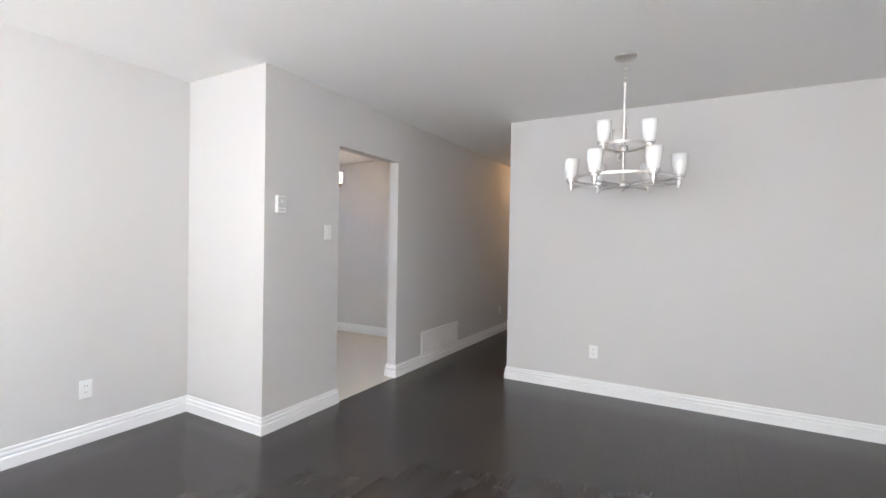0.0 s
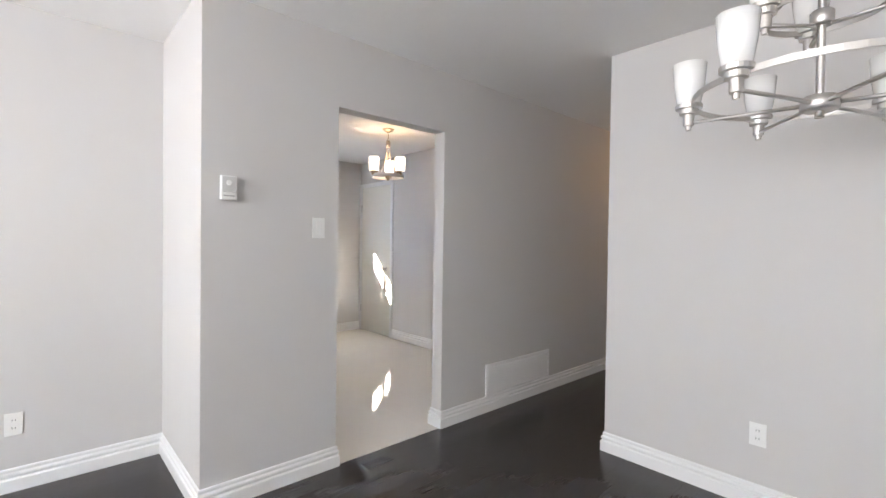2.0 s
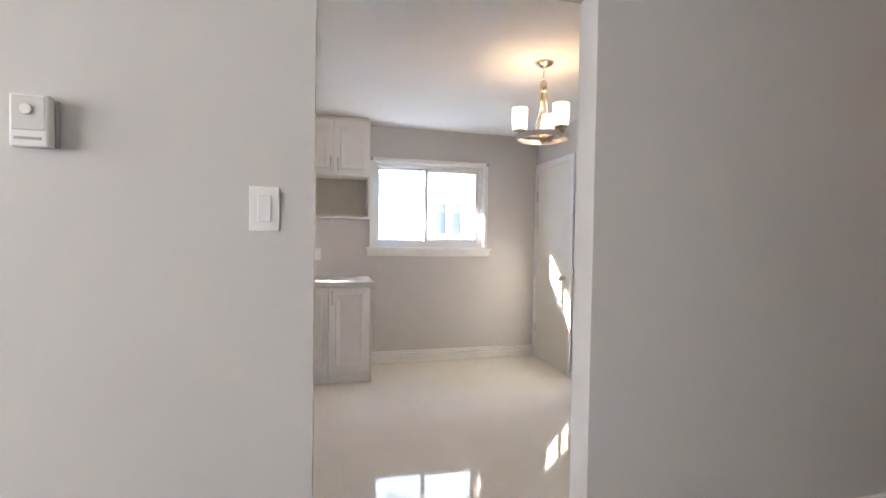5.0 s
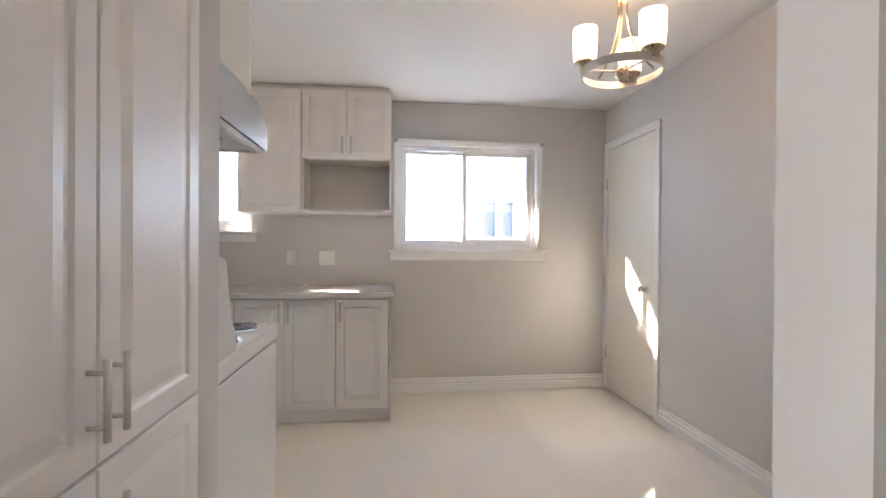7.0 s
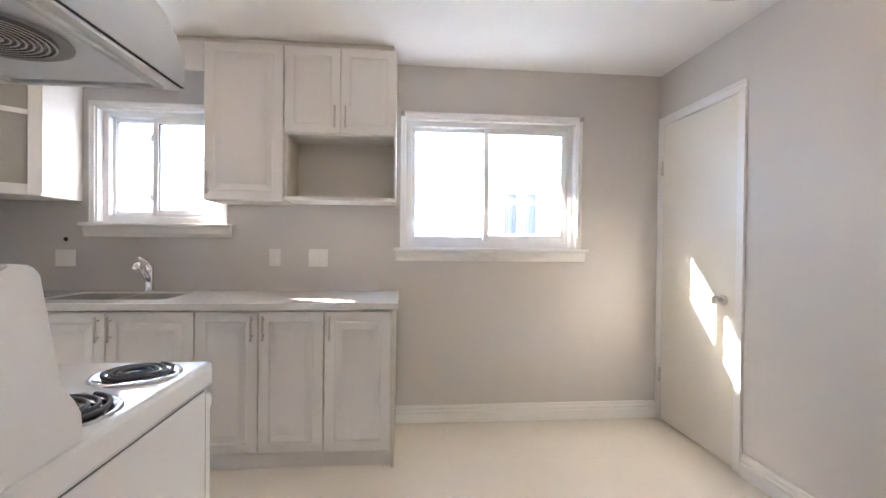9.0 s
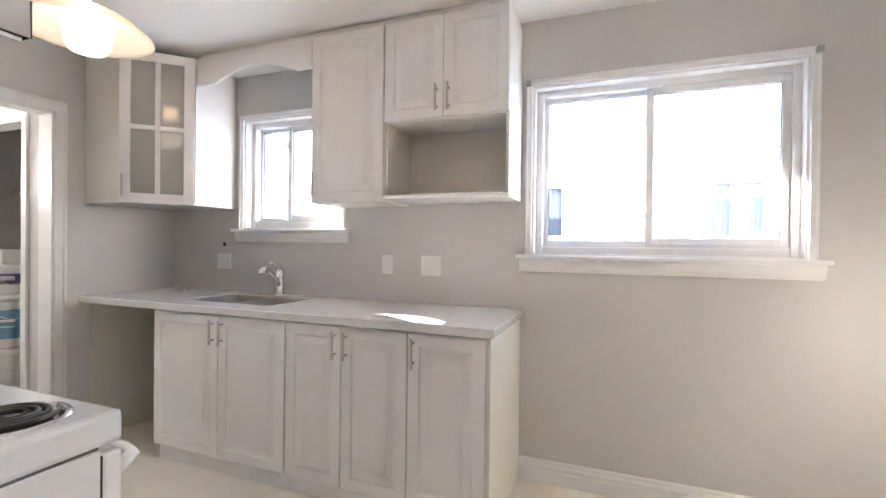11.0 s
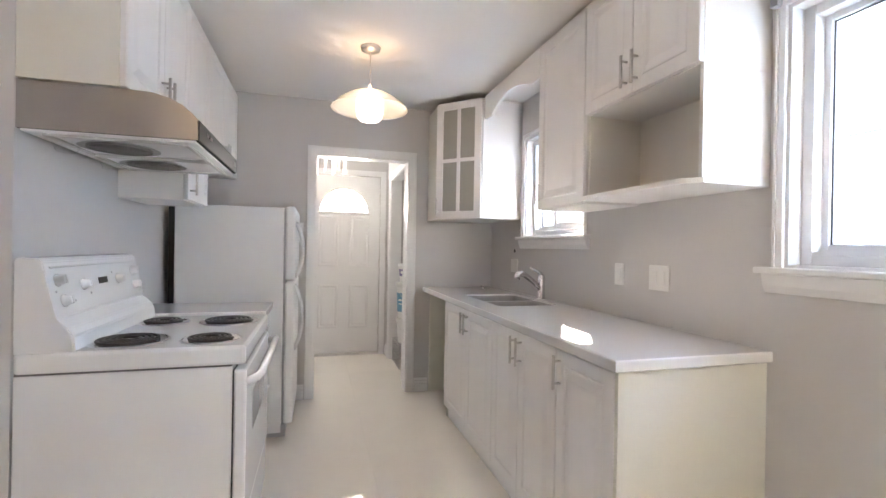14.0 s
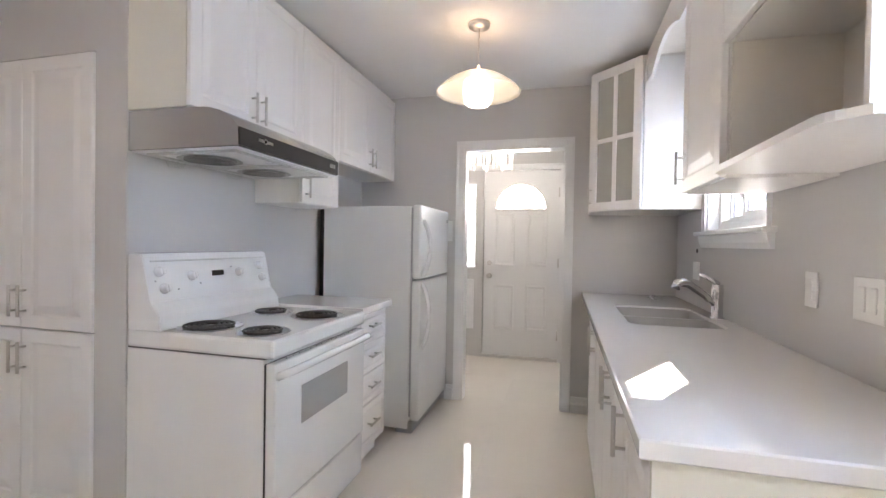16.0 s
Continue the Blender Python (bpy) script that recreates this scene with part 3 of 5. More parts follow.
def carcass(parent, x0, x1, y0, y1, z0, z1, material=M_BOX, t=0.016, open_side="+x", shelf=()):
    """Cabinet box of boards, open towards its front."""
    part("side_board", boxes((x0, x1, y0, y0 + t, z0, z1), bevel=0.0008), material, parent)
    part("side_board", boxes((x0, x1, y1 - t, y1, z0, z1), bevel=0.0008), material, parent)
    part("bottom_board", boxes((x0, x1, y0 + t, y1 - t, z0, z0 + t)), material, parent)
    part("top_board", boxes((x0, x1, y0 + t, y1 - t, z1 - t, z1)), material, parent)
    xb = (x0, x0 + 0.006) if open_side == "+x" else (x1 - 0.006, x1)
    part("back_board", boxes((*xb, y0 + t, y1 - t, z0 + t, z1 - t)), material, parent)


XF = -4.94
for name, y0, y1, splits, label in (
        ("base_cabinet", 1.325, 2.24, (1.805,), "white raised-panel sink base cabinet with two doors"),
        ("base_cabinet", 2.243, 2.905, (2.565,), "white raised-panel base cabinet with two doors"),
        ("base_cabinet", 2.908, 3.265, (), "white raised-panel base cabinet with one door")):
    cab = thing(name, (-5.24, (y0 + y1) / 2, 0), label, "cabinet", "base cabinets under the window")
    carcass(cab, -5.52, XF - 0.021, y0, y1, 0.1, 0.855 if splits != (1.805,) else 0.70)
    part("toe_kick", boxes((XF - 0.055, XF - 0.04, y0, y1, 0, 0.0995)), M_CAB, cab)
    edges = [y0, *splits, y1]
    for k, (a, b) in enumerate(zip(edges, edges[1:])):
        hy = (b - 0.03 if k == 0 else a + 0.03) if splits else a + 0.03
        leaf(cab, "door", "+x", a + 0.0015, b - 0.0015, 0.096, 0.850, XF, (hy, 0.765, True))
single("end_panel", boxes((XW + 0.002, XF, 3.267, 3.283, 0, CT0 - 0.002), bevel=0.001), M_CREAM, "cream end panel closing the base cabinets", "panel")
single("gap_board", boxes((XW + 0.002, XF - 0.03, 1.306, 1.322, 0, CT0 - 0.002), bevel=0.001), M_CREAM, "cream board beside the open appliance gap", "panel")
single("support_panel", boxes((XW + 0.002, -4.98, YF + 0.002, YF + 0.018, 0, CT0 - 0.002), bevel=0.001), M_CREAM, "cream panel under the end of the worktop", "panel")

# worktop with a cut-out for the sink
SX0, SX1, SY0, SY1 = -5.47, -5.07, 1.36, 2.03


def slab_with_hole(x0, x1, y0, y1, z0, z1, hole):
    """A stone slab with eased edges and one rectangular cut-out with rounded corners."""
    bm = bmesh.new()
    hx0, hx1, hy0, hy1 = hole
    r, n, e = 0.05, 6, 0.004

    def ring(inset, z):
        return [bm.verts.new((x, y, z)) for x, y in ((x1 - inset, y1 - inset), (x0 + inset, y1 - inset), (x0 + inset, y0 + inset), (x1 - inset, y0 + inset))]

    def cut(z):
        return [[bm.verts.new((cx + r * math.cos(radians(a0 + 90 * q / n)), cy + r * math.sin(radians(a0 + 90 * q / n)), z)) for q in range(n + 1)]
                for cx, cy, a0 in ((hx1 - r, hy1 - r, 0), (hx0 + r, hy1 - r, 90), (hx0 + r, hy0 + r, 180), (hx1 - r, hy0 + r, 270))]

    rings = [ring(e, z0), ring(0, z0 + e), ring(0, z1 - e), ring(e, z1)]
    for a, b in zip(rings, rings[1:]):
        for q in range(4):
            bm.faces.new((a[q], a[(q + 1) % 4], b[(q + 1) % 4], b[q]))
    cuts = [cut(z0), cut(z1)]
    for outer, inner in ((rings[0], cuts[0]), (rings[3], cuts[1])):
        for q in range(4):
            for a, b in zip(inner[q], inner[q][1:]):
                bm.faces.new((outer[q], a, b))
            bm.faces.new((outer[q], inner[q][-1], inner[(q + 1) % 4][0], outer[(q + 1) % 4]))
    low, top = [sum(c, []) for c in cuts]
    for q in range(len(low)):
        bm.faces.new((low[q], low[(q + 1) % len(low)], top[(q + 1) % len(top)], top[q]))
    return bm


single("worktop", slab_with_hole(XW + 0.002, XC, YC0, YC1, CT0, CT1, (SX0, SX1, SY0, SY1)), M_COUNTER, "white polished stone worktop along the window wall", "worktop")

sink = thing("sink", (-5.27, 1.7, CT0), "double-bowl stainless steel sink let into the worktop", "sink")


def bowl(y0, y1):
    bm = bmesh.new()
    loops = []
    for inset, z in ((0, 0.0), (0.003, -0.004), (0.006, -0.02), (0.014, -0.15), (0.045, -0.175)):
        r = 0.05
        ring = []
        for cx, cy, a0 in ((SX1 - 0.004 - inset - r, y1 - inset - r, 0), (SX0 + 0.004 + inset + r, y1 - inset - r, 90), (SX0 + 0.004 + inset + r, y0 + inset + r, 180), (SX1 - 0.004 - inset - r, y0 + inset + r, 270)):
            for k in range(6):
                a = radians(a0 + 18 * k)
                ring.append(bm.verts.new((cx + r * math.cos(a), cy + r * math.sin(a), CT1 - 0.010 + z)))
        loops.append(ring)
    for a, b in zip(loops, loops[1:]):
        for k in range(len(a)):
            bm.faces.new((a[k], a[(k + 1) % len(a)], b[(k + 1) % len(b)], b[k])).smooth = True
    bm.faces.new(loops[-1])
    return bm


for y0, y1 in ((1.364, 1.715), (1.735, 2.026)):
    b = part("bowl", bowl(y0, y1), M_BASIN, sink)
    part("drain", lathe(bmesh.new(), [(0.0, 0.0), (0.03, 0.0), (0.04, 0.003), (0.045, 0.0)], (-5.27, (y0 + y1) / 2, CT0 - 0.174)), M_CHROME, b)
part("rim", boxes((SX0 - 0.02, SX0 + 0.006, SY0 - 0.02, SY1 + 0.02, CT0 - 0.006, CT0 - 0.001), (SX1 - 0.006, SX1 + 0.02, SY0 - 0.02, SY1 + 0.02, CT0 - 0.006, CT0 - 0.001), (SX0 + 0.006, SX1 - 0.006, SY0 - 0.02, 1.366, CT0 - 0.006, CT0 - 0.001), (SX0 + 0.006, SX1 - 0.006, 2.024, SY1 + 0.02, CT0 - 0.006, CT0 - 0.001), (SX0 + 0.006, SX1 - 0.006, 1.713, 1.737, CT1 - 0.02, CT1 - 0.009), bevel=0.001), M_BASIN, sink)

fc = thing("faucet", (-5.505, 1.72, CT1), "chrome pull-out kitchen faucet with a lever", "faucet")
fx, fy = -5.505, 1.72
part("base", lathe(bmesh.new(), [(0.0, 0.0), (0.032, 0.0), (0.032, 0.006), (0.026, 0.012), (0.025, 0.11), (0.027, 0.13), (0.024, 0.165), (0.0, 0.17)], (fx, fy, CT1)), M_CHROME, fc)
part("spout", tube(bmesh.new(), [(fx, fy, CT1 + 0.06), (fx + 0.06, fy + 0.01, CT1 + 0.115), (fx + 0.13, fy + 0.02, CT1 + 0.165), (fx + 0.165, fy + 0.025, CT1 + 0.175), (fx + 0.185, fy + 0.027, CT1 + 0.165), (fx + 0.195, fy + 0.028, CT1 + 0.14)], [0.017, 0.017, 0.019, 0.023, 0.024, 0.021], 14), M_CHROME, fc)
part("lever", tube(bmesh.new(), [(fx, fy, CT1 + 0.165), (fx + 0.02, fy, CT1 + 0.185), (fx + 0.075, fy - 0.02, CT1 + 0.215)], [0.018, 0.012, 0.007], 10), M_CHROME, fc)
pk = thing("plastic_packet", (-5.36, 1.02, CT1), "small clear plastic packet with a metal fitting", "packet")
bm = bmesh.new()
bmesh.ops.create_icosphere(bm, subdivisions=3, radius=1, matrix=Matrix.Translation((-5.36, 1.02, CT1 + 0.012)) @ Matrix.Diagonal((0.05, 0.075, 0.014, 1)))
for v in bm.verts:
    v.co += Vector((noise.noise(v.co * 40), noise.noise(v.co * 40 + Vector((9, 0, 0))), max(0, 0.5 + noise.noise(v.co * 45)))) * 0.008
part("wrap", bm, M_PANE, pk)
part("fitting", tube(bmesh.new(), [(-5.36, 1.03, CT1 + 0.012), (-5.33, 1.08, CT1 + 0.02), (-5.31, 1.11, CT1 + 0.035)], 0.007, 8), M_CHROME, pk)


def plate(place, side, w, h, kind, label):
    """Wall plate with sockets or switches."""
    p = thing("wall_outlet" if kind == "outlet" else "light_switch" if kind == "switch" else "wall_plate", place, label, "outlet" if kind == "outlet" else "switch" if kind == "switch" else "wall plate")
    m = at_face(side, place)
    bm = boxes((-w / 2, w / 2, 0, 0.006, -h / 2, h / 2), bevel=0.002)
    bmesh.ops.transform(bm, matrix=m, verts=bm.verts)
    part("plate", bm, M_PLATE, p)
    if kind == "outlet":
        for z in (-0.02, 0.02):
            bm = boxes((-0.016, 0.016, 0.006, 0.008, z - 0.014, z + 0.014), bevel=0.002)
            bmesh.ops.transform(bm, matrix=m, verts=bm.verts)
            s = part("socket", bm, M_PLATE, p)
            for u in (-0.006, 0.006):
                bm = boxes((u - 0.0012, u + 0.0012, 0.0075, 0.0085, z - 0.003, z + 0.006))
                bmesh.ops.transform(bm, matrix=m, verts=bm.verts)
                part("slot", bm, M_RECESS_SHADE, s)
    elif kind == "switch":
        for u in ([0.0] if w < 0.1 else [-0.023, 0.023]):
            bm = boxes((u - 0.016, u + 0.016, 0.006, 0.010, -0.033, 0.033), bevel=0.002)
            bmesh.ops.transform(bm, matrix=m, verts=bm.verts)
            part("rocker", bm, M_PLATE, p)
    return p


plate((XW, 1.195, 1.105), "+x", 0.118, 0.105, "blank", "white blank plate above the worktop")
plate((XW, 2.483, 1.117), "+x", 0.072, 0.112, "switch", "white single switch above the worktop")
plate((XW, 2.763, 1.116), "+x", 0.124, 0.116, "switch", "white double switch plate above the worktop")
# solid dark plug, painted as the shade inside a hole
single("pipe_hole", tube(bmesh.new(), [(XW - 0.03, 1.195, 1.224), (XW + 0.002, 1.195, 1.224)], 0.014, 14), M_RECESS_SHADE, "dark round hole in the wall", "hole")
plate((-0.418, YD, 0.365), "-y", 0.072, 0.114, "outlet", "white wall outlet on the dining wall")
plate((XL, 1.515, 0.342), "+x", 0.072, 0.114, "outlet", "white wall outlet on the living room wall")
plate((XP, 6.31, 0.337), "+x", 0.072, 0.114, "outlet", "white wall outlet on the corridor wall")
plate((XP, 2.755, 1.366), "+x", 0.072, 0.112, "switch", "white single light switch beside the opening")
plate((-3.90, YF, 1.34), "+y", 0.05, 0.16, "switch", "white switch beside the hall doorway")

# ---- kitchen: wall cabinets on the window wall ----
XU = -5.235
UT = 2.385
u1 = thing("wall_cabinet", (-5.4, 2.39, 1.46), "tall white raised-panel wall cabinet with one door", "cabinet", "wall cabinets")
carcass(u1, XW, XU - 0.021, 2.16, 2.613, 1.46, UT)
leaf(u1, "door", "+x", 2.162, 2.611, 1.463, UT - 0.003, XU, (2.19, 1.56, True))
u2 = thing("wall_cabinet", (-5.4, 2.95, 1.465), "white wall cabinet with two doors over an open niche", "cabinet", "wall cabinets")
carcass(u2, XW, XU - 0.021, 2.616, 3.277, 1.868, UT)
leaf(u2, "door", "+x", 2.618, 2.944, 1.872, UT - 0.003, XU, (2.914, 1.965, True))
leaf(u2, "door", "+x", 2.947, 3.276, 1.872, UT - 0.003, XU, (2.977, 1.965, True))
part("niche_back", boxes((XW, XW + 0.006, 2.616, 3.261, 1.488, 1.868)), M_NICHE, u2, "warm white niche lining")
part("niche_side", boxes((XW, -5.256, 3.261, 3.277, 1.488, 1.868), bevel=0.001), M_CAB, u2)
part("niche_side", boxes((XW + 0.006, -5.26, 2.616, 2.63, 1.488, 1.868), bevel=0.001), M_NICHE, u2)
bm = bmesh.new()
pts = [(XW, 2.616), (-5.232, 2.616), (-5.215, 2.64), (-5.21, 2.72), (-5.21, 3.20)] + [(-5.25 + 0.04 * math.cos(radians(a)) - 0.0, 3.20 + 0.05 * math.sin(radians(a))) for a in (15, 35, 55, 75)] + [(-5.262, 3.277), (XW, 3.277)]
vs = [[bm.verts.new((x, y, z)) for x, y in pts] for z in (1.470, 1.488)]
for k in range(len(pts)):
    bm.faces.new((vs[0][k], vs[0][(k + 1) % len(pts)], vs[1][(k + 1) % len(pts)], vs[1][k]))
bm.faces.new(vs[0][::-1])
bm.faces.new(vs[1])
part("niche_shelf", bm, M_CAB, u2, "white shelf with a rounded front corner")

# arched valance over the sink window
val = []
for y, z in ((1.30, 2.214), (1.43, 2.207), (1.455, 2.218), (1.47, 2.228)):
    val.append((y, z))
for k in range(13):
    a = k / 12
    val.append((1.47 + 0.555 * a, 2.228 + 0.06 * math.sin(math.pi * a)))
val += [(2.03, 2.222), (2.05, 2.216), (2.158, 2.216)]
bm = bmesh.new()
rows = [[bm.verts.new((x, y, z)) for y, z in val] + [bm.verts.new((x, 2.158, UT)), bm.verts.new((x, 1.30, UT))] for x in (XU - 0.018, XU)]
for k in range(len(rows[0])):
    j = (k + 1) % len(rows[0])
    bm.faces.new((rows[0][k], rows[0][j], rows[1][j], rows[1][k]))
for r in rows:
    bm.faces.new(r)
valance = single("valance", bm, M_CAB, "white arched wooden valance over the sink window", "valance")
part("top_board", boxes((XW + 0.002, XU - 0.02, 1.30, 2.158, UT - 0.016, UT)), M_BOX, valance)
single("scribe_strip", boxes((XW + 0.002, XU - 0.03, 1.30, 3.26, UT + 0.001, C - 0.001)), M_BOX, "narrow strip closing the gap below the ceiling", "trim")

# diagonal corner cabinet with a glazed door
A, B = Vector((-5.222, 1.292, 0)), Vector((-4.948, 1.01, 0))
cc = thing("corner_cabinet", (-5.3, 0.95, 1.465), "white diagonal corner cabinet with a four-light glass door", "cabinet", "wall cabinets")
Z0c, Z1c = 1.465, 2.375
foot = [(XW + 0.002, YF + 0.002), (XW + 0.002, 1.297), (A.x, A.y), (B.x, B.y), (B.x, YF + 0.002)]
for name, z0, z1 in (("bottom", Z0c, Z0c + 0.018), ("shelf", 1.90, 1.916), ("top", Z1c - 0.018, Z1c)):
    bm = bmesh.new()
    s = 0.03 if name == "shelf" else 0.0
    ps = [(x + (0.006 if x < -5.5 else 0), y) for x, y in foot]
    ps = [(x - s * 0.7 if k in (2, 3) else x, y - s * 0.7 if k in (2, 3) else y) for k, (x, y) in enumerate(ps)]
    vs = [[bm.verts.new((x, y, z)) for x, y in ps] for z in (z0, z1)]
    for k in range(5):
        bm.faces.new((vs[0][k], vs[0][(k + 1) % 5], vs[1][(k + 1) % 5], vs[1][k]))
    bm.faces.new(vs[0][::-1])
    bm.faces.new(vs[1])
    part(name, bm, M_BOX, cc)
part("side", boxes((XW + 0.004, A.x - 0.002, 1.281, 1.297, Z0c + 0.018, Z1c - 0.018), bevel=0.001), M_CAB, cc)
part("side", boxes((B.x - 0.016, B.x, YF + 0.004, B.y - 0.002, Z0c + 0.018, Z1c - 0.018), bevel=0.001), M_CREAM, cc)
d = (B - A).normalized()
out = Vector((-d.y, d.x, 0))
out = out if out.x > 0 else -out
mdoor = Matrix(((d.x, out.x, 0, A.x), (d.y, out.y, 0, A.y), (0, 0, 1, Z0c + 0.002), (0, 0, 0, 1)))
L, Hc = (B - A).length, Z1c - Z0c - 0.004


def slab(rows, m=mdoor, bevel=0.0015):
    bm = boxes(*rows, bevel=bevel)
    bmesh.ops.transform(bm, matrix=m, verts=bm.verts)
    return bm


st = 0.058
gd = part("door", slab([(0.002, st, 0.001, 0.02, 0, Hc), (L - st, L - 0.002, 0.001, 0.02, 0, Hc), (st, L - st, 0.001, 0.02, 0, st), (st, L - st, 0.001, 0.02, Hc - st, Hc), ]), M_CAB, cc)
part("muntin", slab([(L / 2 - 0.014, L / 2 + 0.014, 0.003, 0.018, st, Hc - st)]), M_CAB, gd)
for a0, a1 in ((st, L / 2 - 0.014), (L / 2 + 0.014, L - st)):
    part("muntin", slab([(a0, a1, 0.003, 0.018, Hc / 2 - 0.014, Hc / 2 + 0.014)]), M_CAB, gd)
for a0, a1 in ((st, L / 2 - 0.014), (L / 2 + 0.014, L - st)):
    for c0, c1 in ((st, Hc / 2 - 0.014), (Hc / 2 + 0.014, Hc - st)):
        part("pane", slab([(a0 - 0.002, a1 + 0.002, 0.008, 0.011, c0 - 0.002, c1 + 0.002)], bevel=0), M_FROST, gd, "greyish obscure glass pane")
hp = mdoor @ Vector((L - 0.022, 0.02, 0.1))
bm = bmesh.new()
o3 = out * 0.03
tube(bm, [hp + o3 - Vector((0, 0, 0.065)), hp + o3 + Vector((0, 0, 0.065))], 0.0058)
for s in (-0.043, 0.043):
    tube(bm, [hp + Vector((0, 0, s)), hp + Vector((0, 0, s)) + o3], 0.0045, 8)
part("handle", bm, M_NICKEL, gd, "brushed nickel bar handle")

# ---- kitchen: stove side ----
XV = -3.425
c1 = thing("wall_cabinet", (-3.28, 2.42, 1.737), "white raised-panel wall cabinet over the range hood", "cabinet", "wall cabinets on the stove wall")
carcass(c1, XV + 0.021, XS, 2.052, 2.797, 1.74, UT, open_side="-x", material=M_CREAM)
leaf(c1, "door", "-x", 2.426, 2.796, 1.743, UT - 0.003, XV, (2.455, 1.83, True))
leaf(c1, "door", "-x", 2.053, 2.423, 1.743, UT - 0.003, XV, (2.394, 1.83, True))
c2 = thing("wall_cabinet", (-3.28, 1.85, 1.445), "narrow white raised-panel wall cabinet with one door", "cabinet", "wall cabinets on the stove wall")
carcass(c2, XV + 0.021, XS, 1.648, 2.048, 1.447, UT, open_side="-x")
leaf(c2, "door", "-x", 1.65, 2.047, 1.45, UT - 0.003, XV, (2.015, 1.54, True))
c3 = thing("wall_cabinet", (-3.28, 1.17, 1.72), "white raised-panel wall cabinet over the fridge", "cabinet", "wall cabinets on the stove wall")
carcass(c3, XV + 0.021, XS, 0.705, 1.645, 1.74, UT, open_side="-x")
leaf(c3, "door", "-x", 1.177, 1.643, 1.743, UT - 0.003, XV, (1.207, 1.84, True))
leaf(c3, "door", "-x", 0.707, 1.174, 1.743, UT - 0.003, XV, (1.144, 1.84, True))
single("scribe_strip", boxes((XV + 0.04, XS - 0.002, 0.705, 2.79, UT + 0.001, C - 0.001)), M_BOX, "narrow strip closing the gap below the ceiling", "trim")

# range hood
hood = thing("range_hood", (-3.39, 2.425, 1.58), "stainless under-cabinet range hood with a black control strip", "range hood")
prof = [(XS - 0.001, 1.585), (XS - 0.001, 1.735), (-3.43, 1.735), (-3.50, 1.732), (-3.55, 1.719), (-3.59, 1.698), (-3.62, 1.672), (-3.634, 1.655), (-3.636, 1.586)]
bm = bmesh.new()
vs = [[bm.verts.new((x, y, z)) for x, z in prof] for y in (2.055, 2.795)]
for k in range(len(prof) - 1):
    bm.faces.new((vs[0][k], vs[0][k + 1], vs[1][k + 1], vs[1][k])).smooth = 2 < k < 7
bm.faces.new(vs[0])
bm.faces.new(vs[1])
part("body", bm, M_STEEL, hood)
part("control_strip", boxes((-3.640, -3.6355, 2.058, 2.792, 1.588, 1.653), bevel=0.001), M_BLACK, hood, "glossy black control strip")
part("badge", boxes((-3.6415, -3.640, 2.60, 2.69, 1.622, 1.634), (-3.6415, -3.640, 2.64, 2.655, 1.618, 1.638)), M_CHROME, hood, "small bright badge")
for y in (2.10, 2.118, 2.136):
    part("button", boxes((-3.642, -3.640, y - 0.006, y + 0.006, 1.612, 1.632), bevel=0.001), M_GREY, hood)
part("underside", boxes((-3.627, XS - 0.01, 2.062, 2.788, 1.578, 1.5845)), M_VINYL, hood)
for y0, y1 in ((2.085, 2.415), (2.435, 2.765)):
    part("filter_frame", boxes((-3.60, -3.585, y0, y1, 1.570, 1.579), (-3.20, -3.185, y0, y1, 1.570, 1.579), (-3.585, -3.20, y0, y0 + 0.014, 1.570, 1.579), (-3.585, -3.20, y1 - 0.014, y1, 1.570, 1.579), bevel=0.002), M_PALE, hood)
    cy = (y0 + y1) / 2
    g = bmesh.new()
    for k in range(9):
        r = 0.012 + 0.0105 * k
        lathe(g, [(r, -0.006), (r + 0.004, -0.006), (r + 0.004, 0.002), (r, 0.002)], (-3.34, cy, 1.574), 32, False, True)
    part("fan_grille", g, M_STEEL, hood, "round wire fan grille")
    part("fan_recess", lathe(bmesh.new(), [(0, 0), (0.115, 0), (0.12, -0.004), (0.125, -0.004)], (-3.34, cy, 1.577), 32), M_GREY, hood)
    part("grease_cup", lathe(bmesh.new(), [(0.0, -0.04), (0.03, -0.04), (0.04, -0.01), (0.045, 0.0)], (-3.19, cy + 0.03, 1.585), 18), M_PANE, hood, "clear plastic grease cup")
part("hood_light", boxes((-3.56, -3.50, 2.37, 2.48, 1.575, 1.589), bevel=0.004), M_VINYL, hood)

# electric range
rg = thing("stove", (-3.45, 2.42, 0), "white electric coil range with a raised control panel", "stove")
RY0, RY1, RX = 2.048, 2.797, -3.755
part("body", boxes((RX, -3.134, RY0, RY1, 0.03, 0.815), bevel=0.004), M_ENAMEL, rg)
part("cooktop", boxes((RX - 0.042, -3.134, RY0 - 0.004, RY1 + 0.004, 0.8195, 0.887), bevel=0.012), M_ENAMEL, rg)
part("seam", boxes((RX + 0.003, -3.136, RY0 + 0.004, RY1 - 0.004, 0.812, 0.823)), M_SEAM, rg)
prof = [(-3.132, 0.88), (-3.132, 1.178), (-3.148, 1.186), (-3.19, 1.182), (-3.205, 1.17), (-3.24, 0.99), (-3.275, 0.96), (-3.29, 0.935), (-3.295, 0.885)]
bm = bmesh.new()
vs = [[bm.verts.new((x, y, z)) for x, z in prof] for y in (RY0 + 0.004, RY1 - 0.002)]
for k in range(len(prof)):
    j = (k + 1) % len(prof)
    bm.faces.new((vs[0][k], vs[0][j], vs[1][j], vs[1][k]))
bm.faces.new(vs[0])
bm.faces.new(vs[1])
bmesh.ops.bevel(bm, geom=bm.edges[:], offset=0.004, segments=2, affect="EDGES")
